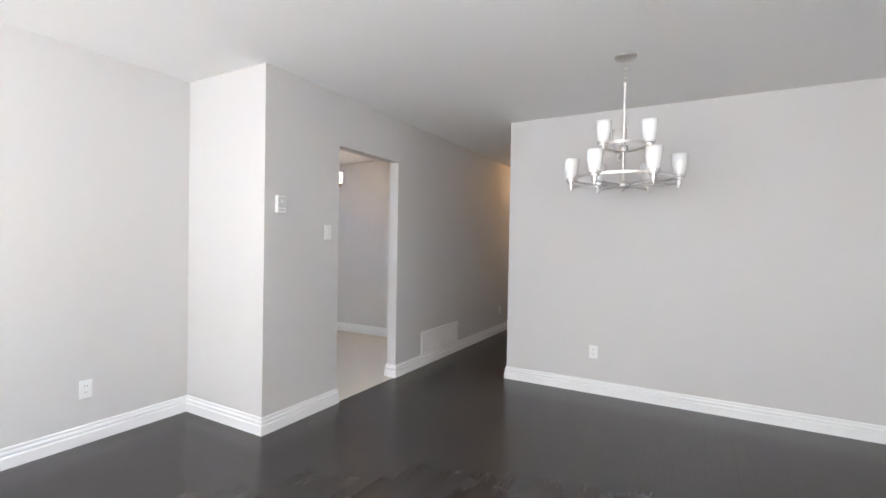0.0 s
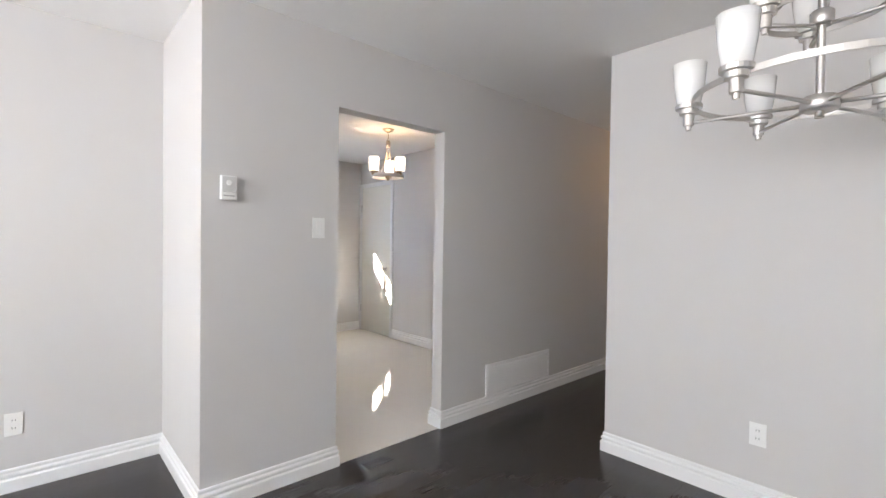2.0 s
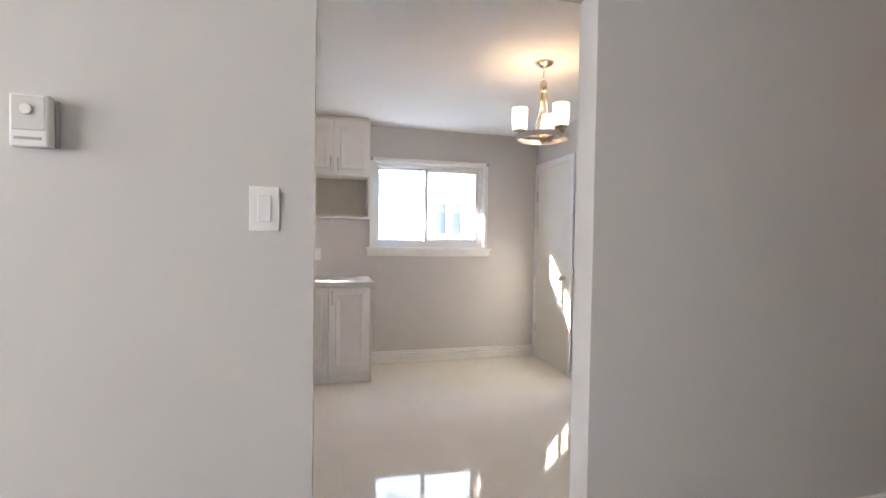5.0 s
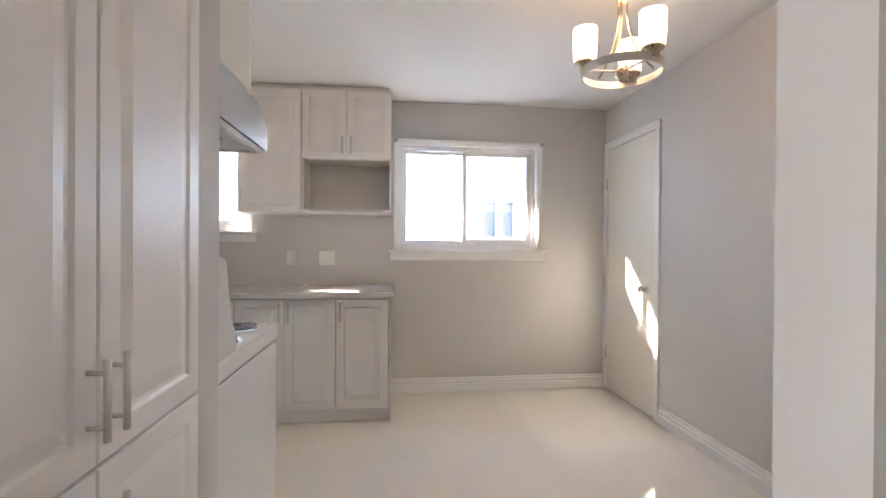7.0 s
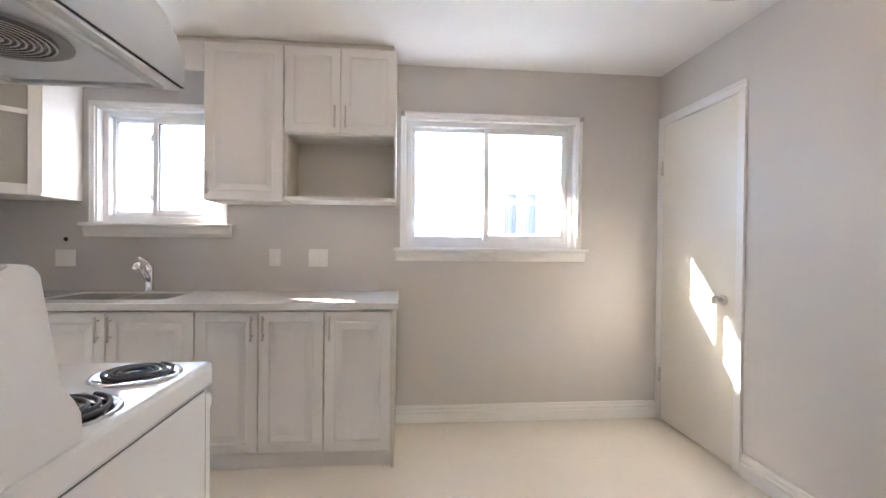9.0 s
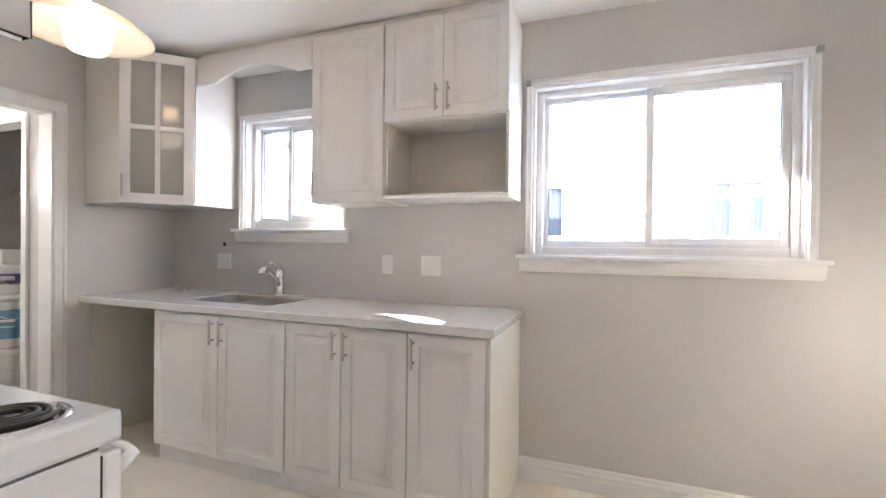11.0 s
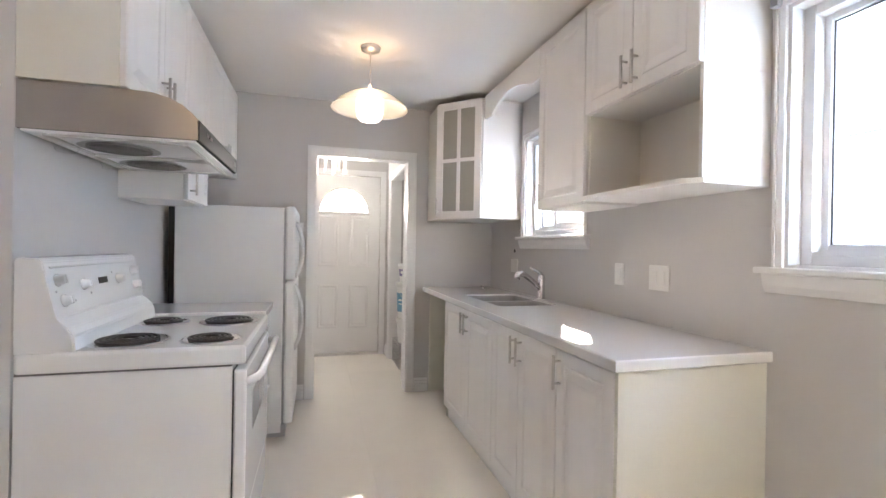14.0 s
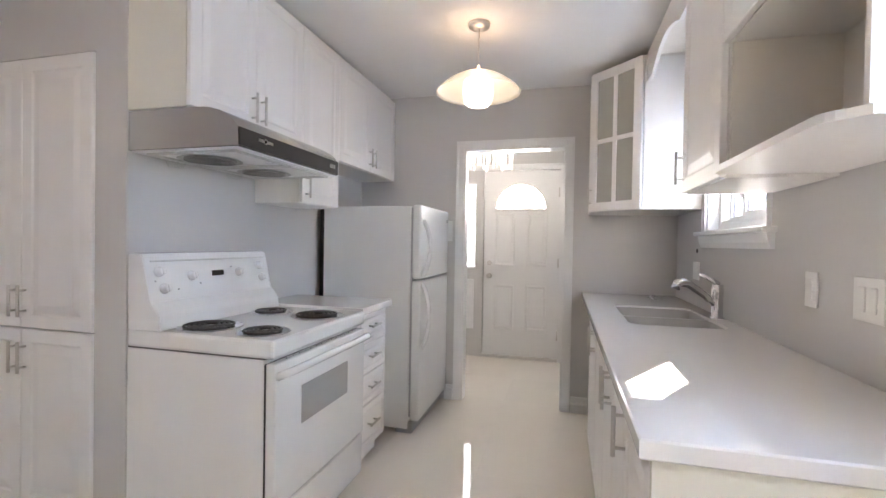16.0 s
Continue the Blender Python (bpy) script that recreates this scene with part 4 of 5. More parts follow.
bg = part("control_panel", bm, M_ENAMEL, rg)
tilt = Vector((-3.205 + 3.24, 0, 1.17 - 0.99)).normalized()
face_out = Vector((-tilt.z, 0, tilt.x))


def on_guard(y, s):
    """A place on the sloping front of the control panel, s metres up from its foot."""
    return Vector((-3.24, y, 0.99)) + tilt * s


# thin grey bar draws the shadow line below the panel's top edge
part("panel_shadow_line", tube(bmesh.new(), [on_guard(RY1 - 0.03, 0.165) + face_out * 0.001, on_guard(RY0 + 0.03, 0.165) + face_out * 0.001], 0.004, 6), M_PALE, bg)
for y, s in ((2.735, 0.122), (2.72, 0.052), (2.575, 0.096), (2.285, 0.096), (2.125, 0.122), (2.12, 0.06)):
    p = on_guard(y, s)
    k = part("knob", tube(bmesh.new(), [p, p + face_out * 0.004, p + face_out * 0.008, p + face_out * 0.024, p + face_out * 0.026], [0.021, 0.021, 0.017, 0.015, 0.012], 20), M_ENAMEL, bg)
    tip = p + face_out * 0.026
    part("pointer", tube(bmesh.new(), [tip - tilt * 0.014, tip + tilt * 0.014], 0.0035, 6), M_ENAMEL, k)
bm = bmesh.new()
q = [on_guard(2.455, 0.088), on_guard(2.385, 0.088), on_guard(2.385, 0.112), on_guard(2.455, 0.112)]
lo = [bm.verts.new(v) for v in q]
hi = [bm.verts.new(v + face_out * 0.003) for v in q]
bm.faces.new(hi)
for k in range(4):
    bm.faces.new((lo[k], lo[(k + 1) % 4], hi[(k + 1) % 4], hi[k]))
part("clock", bm, M_BLACK, bg, "dark clock window")
for y, s in ((2.755, 0.085), (2.65, 0.045), (2.53, 0.06), (2.33, 0.125)):
    p = on_guard(y, s)
    part("mark", tube(bmesh.new(), [p, p + face_out * 0.002], 0.004, 8), M_GREY, bg)
for x, y, r in ((-3.398, 2.655, 0.108), (-3.662, 2.672, 0.084), (-3.388, 2.245, 0.084), (-3.655, 2.265, 0.108)):
    b = part("burner", lathe(bmesh.new(), [(r * 0.2, -0.002), (r * 0.9, 0.001), (r + 0.004, 0.004), (r + 0.012, 0.006), (r + 0.016, 0.001)], (x, y, 0.887), 32), M_CHROME, rg, "drip pan with a black spiral coil")
    sp = []
    turns = 4.5 if r > 0.09 else 3.5
    for k in range(int(turns * 24)):
        a = 2 * math.pi * k / 24
        rr = 0.022 + (r - 0.026) * k / (turns * 24)
        sp.append((x + rr * math.cos(a), y + rr * math.sin(a), 0.8965))
    part("coil", tube(bmesh.new(), sp, 0.0052, 6), M_COIL, b, "black spiral heating coil")
    part("coil_support", boxes((x - r * 0.85, x + r * 0.85, y - 0.002, y + 0.002, 0.888, 0.893), (x - 0.002, x + 0.002, y - r * 0.85, y + r * 0.85, 0.889, 0.892)), M_COIL, b)
od = part("oven_door", boxes((RX - 0.045, RX - 0.003, RY0 + 0.004, RY1 - 0.004, 0.27, 0.802), bevel=0.008), M_ENAMEL, rg)
part("oven_window", boxes((RX - 0.0475, RX - 0.044, 2.24, 2.625, 0.53, 0.68), bevel=0.001), M_OVEN, od, "grey tinted oven window")
part("oven_handle", tube(bmesh.new(), [(RX - 0.042, RY1 - 0.02, 0.755), (RX - 0.078, RY1 - 0.026, 0.77), (RX - 0.086, RY1 - 0.06, 0.772), (RX - 0.086, RY0 + 0.06, 0.772), (RX - 0.078, RY0 + 0.026, 0.77), (RX - 0.042, RY0 + 0.02, 0.755)], 0.015, 12), M_ENAMEL, od, "white rounded handle")
for k in range(14):
    y = RY0 + 0.1 + 0.042 * k
    part("vent_slot", boxes((RX - 0.034, RX - 0.03, y - 0.015, y + 0.015, 0.803, 0.8085)), M_GREY, rg)
part("drawer", boxes((RX - 0.04, RX - 0.003, RY0 + 0.004, RY1 - 0.004, 0.06, 0.258), bevel=0.008), M_ENAMEL, rg)
part("drawer_seam", boxes((RX - 0.02, RX - 0.0015, RY0 + 0.006, RY1 - 0.006, 0.255, 0.273)), M_GREY, rg)
# dark sheet paints the shade in the gap behind the oven door
part("gap_shade", boxes((RX - 0.004, RX - 0.0005, RY0 + 0.002, RY1 - 0.002, 0.06, 0.80)), M_RECESS_SHADE, rg)
for x in (-3.70, -3.20):
    for y in (RY0 + 0.05, RY1 - 0.05):
        part("foot", lathe(bmesh.new(), [(0, 0), (0.018, 0), (0.018, 0.031), (0, 0.031)], (x, y, 0), 12), M_BLACK, rg)

# drawer unit with its own top
du = thing("drawer_unit", (-3.43, 1.84, 0), "white four-drawer base unit beside the stove", "drawers")
part("body", boxes((-3.73, -3.135, 1.648, 2.04, 0.1, 0.859), bevel=0.001), M_BOX, du)
part("toe_kick", boxes((-3.69, -3.675, 1.648, 2.04, 0, 0.1)), M_CAB, du)
zs = [0.100, 0.35, 0.52, 0.685, 0.855]
for a, b in zip(zs, zs[1:]):
    leaf(du, "drawer_front", "-x", 1.65, 2.038, a + 0.0015, b - 0.0015, -3.75, (1.844, (a + b) / 2 + 0.01, False), rings=[(0, -0.003), (0.003, 0), (0.03, 0), (0.036, -0.005), (0.042, -0.005), (0.056, 0)])
single("side_worktop", boxes((-3.785, -3.135, 1.635, 2.042, 0.861, 0.899), bevel=0.004), M_COUNTER, "white stone top on the drawer unit", "worktop")

# fridge
fr = thing("fridge", (-3.53, 1.05, 0), "white top-freezer fridge with rounded handles", "fridge")
FY0, FY1 = 0.725, 1.428
part("body", boxes((-3.825, -3.20, FY0, FY1, 0.03, 1.478), bevel=0.006), M_FRIDGE, fr)
part("back", boxes((-3.196, -3.165, FY0 + 0.01, FY1 - 0.012, 0.05, 1.46)), M_BLACK, fr, "black condenser back")
part("kick_plate", boxes((-3.85, -3.74, FY0 + 0.01, FY1 - 0.002, 0.006, 0.08)), M_GREY, fr)
part("gasket", boxes((-3.837, -3.825, FY0 + 0.008, FY1 - 0.008, 0.11, 1.47)), M_GREY, fr)
for name, z0, z1 in (("freezer_door", 1.008, 1.488), ("fridge_door", 0.085, 0.996)):
    dd = part(name, boxes((-3.895, -3.837, FY0, FY1 + 0.002, z0, z1), bevel=0.014), M_FRIDGE, fr)
    y = FY1 - 0.05
    za, zb = (z0 + 0.02, z1 - 0.1) if name == "freezer_door" else (z1 - 0.44, z1 - 0.02)
    pts = []
    for k in range(13):
        a = k / 12
        pts.append((-3.893 - 0.05 * math.sin(math.pi * a) ** 0.7, y - 0.0, za + (zb - za) * a))
    part("handle", tube(bmesh.new(), pts, 0.013, 10), M_ENAMEL, dd, "white bowed handle")
part("badge", boxes((-3.89515, -3.895, 0.75, 0.785, 1.40, 1.422)), M_GREY, fr, "small grey badge")
for y in (FY0 + 0.06, FY1 - 0.06):
    for x in (-3.74, -3.26):
        part("foot", lathe(bmesh.new(), [(0, 0), (0.02, 0), (0.02, 0.031), (0, 0.031)], (x, y, 0), 12), M_BLACK, fr)

# pantry let into the wall
pa = thing("pantry_cabinet", (-2.63, YN, 0), "tall white built-in pantry with four raised-panel doors", "cabinet")
part("body", boxes((-2.968, -2.248, YN - 0.52, YN - 0.024, 0.1, 1.983)), M_BOX, pa)
part("toe_kick", boxes((-2.968, -2.248, YN - 0.08, YN - 0.065, 0, 0.1)), M_CAB, pa)
# full dark sheet behind the doors, paints the shade in their gaps
part("rail", boxes((-2.968, -2.248, YN - 0.02, YN - 0.012, 0.10, 1.983)), M_RECESS_SHADE, pa)
PXM = -2.585
for z0, z1, hz in ((0.105, 0.855, 0.74), (0.861, 1.977, 0.975)):
    leaf(pa, "door", "+y", -2.967, PXM - 0.0015, z0, z1, YN + 0.012, (PXM - 0.026, hz, True))
    leaf(pa, "door", "+y", PXM + 0.0015, -2.249, z0, z1, YN + 0.012, (PXM + 0.026, hz, True))

# ---- lights ----


def cup(bm, c, r0, r1, h, n=24, t=0.004):
    """Open glass cup, r0 wide at its foot and r1 at its rim."""
    return lathe(bm, [(0.0, 0.0), (r0 * 0.8, 0.0), (r0, 0.006), ((r0 + r1) / 2 + 0.002, h / 2), (r1, h), (r1 - t, h), ((r0 + r1) / 2 - t, h / 2), (r0 - t, 0.01), (0.0, 0.008)], c, n)


def chain(bm, top, bottom, r=0.012, wire=0.0022):
    n = max(1, round((top.z - bottom.z) / (r * 2.6)))
    for k in range(n):
        c = top.lerp(bottom, (k + 0.5) / n)
        h = (top.z - bottom.z) / n * 0.62
        side = Vector((1, 0, 0)) if k % 2 else Vector((0, 1, 0))
        tube(bm, [c + side * r * 0.6 * math.cos(2 * math.pi * j / 12) + Vector((0, 0, h * math.sin(2 * math.pi * j / 12))) for j in range(13)], wire, 6, cap=False)
    return bm


# two-tier chandelier in the dining space, unlit
CH = Vector((CHX, CHY, 0))
ch = thing("chandelier", (CH.x, CH.y, CL), "brushed nickel two-tier chandelier with nine opal glass shades, unlit", "chandelier")
part("canopy", lathe(bmesh.new(), [(0, -0.028), (0.012, -0.028), (0.03, -0.022), (0.062, -0.012), (0.066, 0.0), (0, 0)], (CH.x, CH.y, CL), 28), M_NICKEL, ch)
part("chain", chain(bmesh.new(), Vector((CH.x, CH.y, CL - 0.028)), Vector((CH.x, CH.y, 2.315))), M_NICKEL, ch)
part("stem", tube(bmesh.new(), [(CH.x, CH.y, 2.32), (CH.x, CH.y, 2.29), (CH.x, CH.y, 2.285), (CH.x, CH.y, 1.665), (CH.x, CH.y, 1.638)], [0.012, 0.013, 0.009, 0.009, 0.011], 14), M_NICKEL, ch)
for zr, rad, count, turn, hub in ((1.888, 0.138, 3, CHT1, 0.026), (1.685, 0.296, 6, CHT2, 0.042)):
    part("ring", torus_flat(bmesh.new(), (CH.x, CH.y, zr + 0.03), rad, 0.004, 0.008), M_NICKEL, ch)
    part("hub", lathe(bmesh.new(), [(0, -0.02), (hub * 0.8, -0.02), (hub, -0.015), (hub, 0.015), (hub * 0.8, 0.02), (0, 0.02)], (CH.x, CH.y, zr - 0.01 if count == 6 else zr + 0.01), 24), M_NICKEL, ch)
    for k in range(count):
        a = radians(turn + 360 * k / count)
        e = Vector((math.cos(a), math.sin(a), 0))
        p = CH + e * (rad + 0.012)
        arm = part("arm", tube(bmesh.new(), [CH + e * hub * 0.8 + Vector((0, 0, zr - 0.01)), p + Vector((0, 0, zr - 0.012))], 0.0055, 8), M_NICKEL, ch)
        part("socket", lathe(bmesh.new(), [(0, -0.035), (0.008, -0.035), (0.009, -0.022), (0.015, -0.02), (0.016, 0.012), (0.026, 0.014), (0.027, 0.028), (0.037, 0.03), (0.038, 0.042), (0, 0.042)], (p.x, p.y, zr), 20, smooth=False), M_NICKEL, arm)
        part("shade", cup(bmesh.new(), (p.x, p.y, zr + 0.042), 0.033, 0.047, 0.122), M_SHADE_OFF, arm, "white opal glass shade")

# three-light fixture over the kitchen table place, lit
KF = Vector((-3.575, 4.225, 0))
kf = thing("ceiling_fixture", (KF.x, KF.y, C), "nickel three-light ring fixture with lit white glass cups", "ceiling light")
part("canopy", lathe(bmesh.new(), [(0, -0.03), (0.015, -0.03), (0.05, -0.016), (0.062, 0.0), (0, 0)], (KF.x, KF.y, C), 28), M_LIT_NICKEL, kf)
part("chain", chain(bmesh.new(), Vector((KF.x, KF.y, C - 0.03)), Vector((KF.x, KF.y, 2.30))), M_LIT_NICKEL, kf)
part("stem", tube(bmesh.new(), [(KF.x, KF.y, 2.305), (KF.x, KF.y, 2.29), (KF.x, KF.y, 2.24), (KF.x, KF.y, 2.235)], [0.015, 0.022, 0.022, 0.015], 16), M_LIT_NICKEL, kf)
KT, KR = KTURN, 0.15
part("ring", lathe(bmesh.new(), [(KR + 0.004, -0.016), (KR + 0.010, -0.016), (KR + 0.014, 0.016), (KR + 0.008, 0.016)], (KF.x, KF.y, 1.948), 48, smooth=False, closed=True), M_NICKEL, kf)
part("hub", lathe(bmesh.new(), [(0, -0.045), (0.01, -0.045), (0.014, -0.03), (0.024, -0.025), (0.028, 0.0), (0.02, 0.02), (0, 0.02)], (KF.x, KF.y, 1.95), 20), M_LIT_NICKEL, kf)
for k in range(3):
    a = radians(KT + 120 * k)
    e = Vector((math.cos(a), math.sin(a), 0))
    f2 = Vector((math.cos(a + 1.05), math.sin(a + 1.05), 0))
    p = KF + e * KR
    arm = part("arm", tube(bmesh.new(), [KF + e * 0.02 + Vector((0, 0, 1.95)), p + Vector((0, 0, 1.955))], 0.005, 8), M_NICKEL, kf)
    part("rod", tube(bmesh.new(), [KF + f2 * (0.018 + 0.11 * s ** 3) + Vector((0, 0, 2.26 - 0.30 * s)) for s in (0, 0.15, 0.3, 0.45, 0.6, 0.75, 0.9, 1.0)], 0.0045, 8), M_LIT_NICKEL, kf)
    part("cup_holder", lathe(bmesh.new(), [(0, -0.012), (0.022, -0.012), (0.028, 0.012), (0.042, 0.02), (0.042, 0.03), (0, 0.03)], (p.x, p.y, 1.962), 20), M_LIT_NICKEL, arm)
    part("shade", cup(bmesh.new(), (p.x, p.y, 1.992), 0.046, 0.05, 0.135), M_SHADE_ON, arm, "lit white glass cup")
lamp("fixture_bulbs", "POINT", pose(KF.x, KF.y, 2.16), KLAMP, WARM, radius=0.09)

# glass dish pendant in the galley, lit
PX, PY = -4.318, 1.79
pe = thing("pendant_lamp", (PX, PY, C), "pendant lamp with a wide cream glass dish, lit", "pendant lamp")
part("canopy", lathe(bmesh.new(), [(0, -0.03), (0.02, -0.03), (0.055, -0.02), (0.06, 0.0), (0, 0)], (PX, PY, C), 28), M_NICKEL, pe)
part("cord", tube(bmesh.new(), [(PX, PY, C - 0.03), (PX, PY, 2.18)], 0.003, 8), M_NICKEL, pe)
part("cap", lathe(bmesh.new(), [(0, 0.035), (0.008, 0.035), (0.012, 0.015), (0.024, 0.008), (0.03, -0.004), (0, -0.004)], (PX, PY, 2.162), 20), M_NICKEL, pe)
def dish_profile():
    up = [(0.02 + 0.205 * k / 14, 2.163 - 0.108 * ((0.02 + 0.205 * k / 14) / 0.225) ** 2.1) for k in range(15)]
    return up + [(r, z - 0.004) for r, z in reversed(up)]


def clear_cream():
    """Cream glass that lets the inner glass show through."""
    m = glow("lit_cream_glass", (1.0, 0.78, 0.48), SHADE * 0.09)
    n, l = m.node_tree.nodes, m.node_tree.links
    t, mix = n.new("ShaderNodeBsdfTransparent"), n.new("ShaderNodeMixShader")
    mix.inputs[0].default_value = 0.5
    l.new(t.outputs[0], mix.inputs[1])
    l.new(n["Principled BSDF"].outputs[0], mix.inputs[2])
    l.new(mix.outputs[0], n["Material Output"].inputs[0])
    return m


part("dish", lathe(bmesh.new(), dish_profile(), (PX, PY, 0), 48, closed=True), clear_cream(), pe, "cream glass dish glowing warm")
part("inner_glass", lathe(bmesh.new(), [(0.02, 2.145), (0.055, 2.135), (0.078, 2.11), (0.082, 2.05), (0.076, 2.01), (0.06, 1.985), (0.0, 1.98)], (PX, PY, 0), 28), M_BULB, pe, "lit white inner glass")
lamp("pendant_bulb", "POINT", pose(PX, PY, 2.26), PLAMP, WARM, radius=0.05)

# crystal fixture in the hall
HX, HY = -4.10, -0.10
hf = thing("crystal_fixture", (HX, HY, C), "round hall ceiling fixture with hanging crystal strands, lit", "ceiling light")
part("canopy", lathe(bmesh.new(), [(0, -0.03), (0.07, -0.025), (0.08, 0.0), (0, 0)], (HX, HY, C), 24), M_CHROME, hf)
part("rod", tube(bmesh.new(), [(HX, HY, C - 0.03), (HX, HY, 2.11)], 0.008, 8), M_CHROME, hf)
part("ring", lathe(bmesh.new(), [(0.0, 2.10), (0.235, 2.10), (0.24, 2.105), (0.24, 2.115), (0.235, 2.12), (0.0, 2.12)], (HX, HY, 0), 40), M_CHROME, hf)
for k in range(16):
    a = 2 * math.pi * k / 16
    rr = 0.2 if k % 2 else 0.13
    bm = bmesh.new()
    zlow = (2.0, 1.97, 1.985, 1.955)[k % 4]
    z = 2.094
    while z > zlow:
        bmesh.ops.create_icosphere(bm, subdivisions=1, radius=0.009, matrix=Matrix.Translation((HX + rr * math.cos(a), HY + rr * math.sin(a), z)))
        z -= 0.0175
    part("crystal_strand", bm, M_CRYSTAL, hf, "string of bright glass beads")
lamp("hall_bulb", "POINT", pose(HX, HY, 2.02), HLAMP, (1.0, 0.9, 0.78), radius=0.06)

# corridor lamp round the corner
cl = thing("corridor_lamp", (-1.62, 6.75, CL), "round flush ceiling lamp in the corridor, lit warm", "ceiling light")
part("base", lathe(bmesh.new(), [(0, -0.02), (0.15, -0.02), (0.155, 0.0), (0, 0)], (-1.62, 6.75, CL), 28), M_NICKEL, cl)
part("shade", lathe(bmesh.new(), [(0.14, -0.02), (0.135, -0.05), (0.1, -0.085), (0.04, -0.1), (0.0, -0.102)], (-1.62, 6.75, CL), 28), M_SHADE_ON, cl)
lamp("corridor_bulb", "POINT", pose(-1.62, 6.75, 2.22), CLAMP, (1.0, 0.55, 0.2), radius=0.08)

# ---- living side small things ----
th = thing("thermostat", (XP, 2.278, 1.542), "white wall thermostat with a round dial", "thermostat")
part("case", boxes((XP + 0.012, XP + 0.04, 2.242, 2.314, 1.485, 1.6), bevel=0.004), M_PLATE, th)
part("base", boxes((XP, XP + 0.012, 2.25, 2.318, 1.49, 1.595), bevel=0.002), M_GREY, th)
part("face", boxes((XP + 0.0395, XP + 0.0415, 2.248, 2.308, 1.523, 1.594), bevel=0.0008), M_PALE, th, "pale grey face plate")
part("dial", tube(bmesh.new(), [(XP + 0.041, 2.276, 1.565), (XP + 0.048, 2.276, 1.565)], [0.012, 0.011], 18), M_PLATE, th)
part("scale", boxes((XP + 0.0405, XP + 0.042, 2.252, 2.303, 1.500, 1.506), (XP + 0.0405, XP + 0.042, 2.248, 2.308, 1.5205, 1.522)), M_GREY, th)

gr = thing("return_air_grille", (XP, 4.555, 0.24), "white louvred return-air grille above the baseboard", "grille")
G0, G1, GZ0, GZ1 = 4.143, 4.968, 0.121, 0.362
part("frame", boxes((XP, XP + 0.012, G0, G0 + 0.028, GZ0, GZ1), (XP, XP + 0.012, G1 - 0.028, G1, GZ0, GZ1), (XP, XP + 0.012, G0 + 0.028, G1 - 0.028, GZ1 - 0.026, GZ1), (XP, XP + 0.012, G0 + 0.028, G1 - 0.028, GZ0, GZ0 + 0.02), bevel=0.002), M_TRIM, gr)
# near-black sheet paints the darkness behind the louvres
part("backing", boxes((XP + 0.0005, XP + 0.002, G0 + 0.02, G1 - 0.02, GZ0 + 0.01, GZ1 - 0.01)), M_RECESS_SHADE, gr)
for k in range(13):
    z = GZ0 + 0.022 + 0.0149 * k
    bm = bmesh.new()
    v = [bm.verts.new((x, y, zz)) for y in (G0 + 0.028, G1 - 0.028) for x, zz in ((XP + 0.002, z + 0.0125), (XP + 0.0125, z), (XP + 0.0135, z + 0.0015), (XP + 0.003, z + 0.014))]
    for f in ((0, 1, 2, 3), (4, 7, 6, 5), (0, 4, 5, 1), (1, 5, 6, 2), (2, 6, 7, 3), (3, 7, 4, 0)):
        bm.faces.new([v[i] for i in f])
    part("louvre", bm, M_TRIM, gr)

# ---- hall closet: stacked buckets ----


def bucket(name, x, y, z, r, h, label, band=None, bz=(0.25, 0.75)):
    b = thing(name, (x, y, z), label, "bucket", "stack of buckets in the closet")
    part("pail", lathe(bmesh.new(), [(0, 0), (r * 0.86, 0), (r * 0.88, 0.01), (r * 0.97, h * 0.8), (r * 0.97, h - 0.02)], (x, y, z), 28), M_BUCKET, b)
    part("lid", lathe(bmesh.new(), [(r * 0.97, h - 0.045), (r * 1.05, h - 0.045), (r * 1.06, h - 0.012), (r * 1.02, h - 0.002), (r * 0.95, h - 0.006), (0, h - 0.006)], (x, y, z), 28), M_BUCKET, b)
    if band:
        lb = part("label", lathe(bmesh.new(), [(r * (0.89 + 0.08 * bz[0]) + 0.003, h * bz[0]), (r * (0.89 + 0.09 * bz[1]) + 0.004, h * bz[1])], (x, y, z), 28), band, b, "printed label band")
        for k, zz in enumerate((0.62, 0.42)):
            rr = r * 0.95 + 0.005
            zl = z + h * (bz[0] + (bz[1] - bz[0]) * zz)
            part("lettering", tube(bmesh.new(), [(x + rr * math.cos(radians(26 + 5 * q)), y + rr * math.sin(radians(26 + 5 * q)), zl) for q in range(11)], 0.009 - 0.004 * k, 6), M_BUCKET, lb)
    part("bail", tube(bmesh.new(), [(x + r * 1.0 * math.cos(a), y + r * 1.0 * math.sin(a), z + h * 0.82 - 0.10 * math.sin((a - 0.2) / 2.2 * math.pi)) for a in [0.2 + 2.2 * k / 12 for k in range(13)]], 0.0025, 6), M_NICKEL, b, "thin wire handle")
    return b


BX, BY = -5.0, -0.2
cr = thing("crate", (BX, BY, 0), "grey wire crate on the closet floor", "crate")
for z in (0.01, 0.06, 0.12, 0.18, 0.235):
    part("rail", tube(bmesh.new(), [(BX - 0.15, BY - 0.2, z), (BX + 0.15, BY - 0.2, z), (BX + 0.15, BY + 0.2, z), (BX - 0.15, BY + 0.2, z), (BX - 0.15, BY - 0.2, z)], 0.004, 6), M_GREY, cr)
for k in range(9):
    y = BY - 0.2 + 0.05 * k
    for x in (BX + 0.15, BX - 0.15):
        part("bar", tube(bmesh.new(), [(x, y, 0.0), (x, y, 0.235)], 0.003, 6), M_GREY, cr)
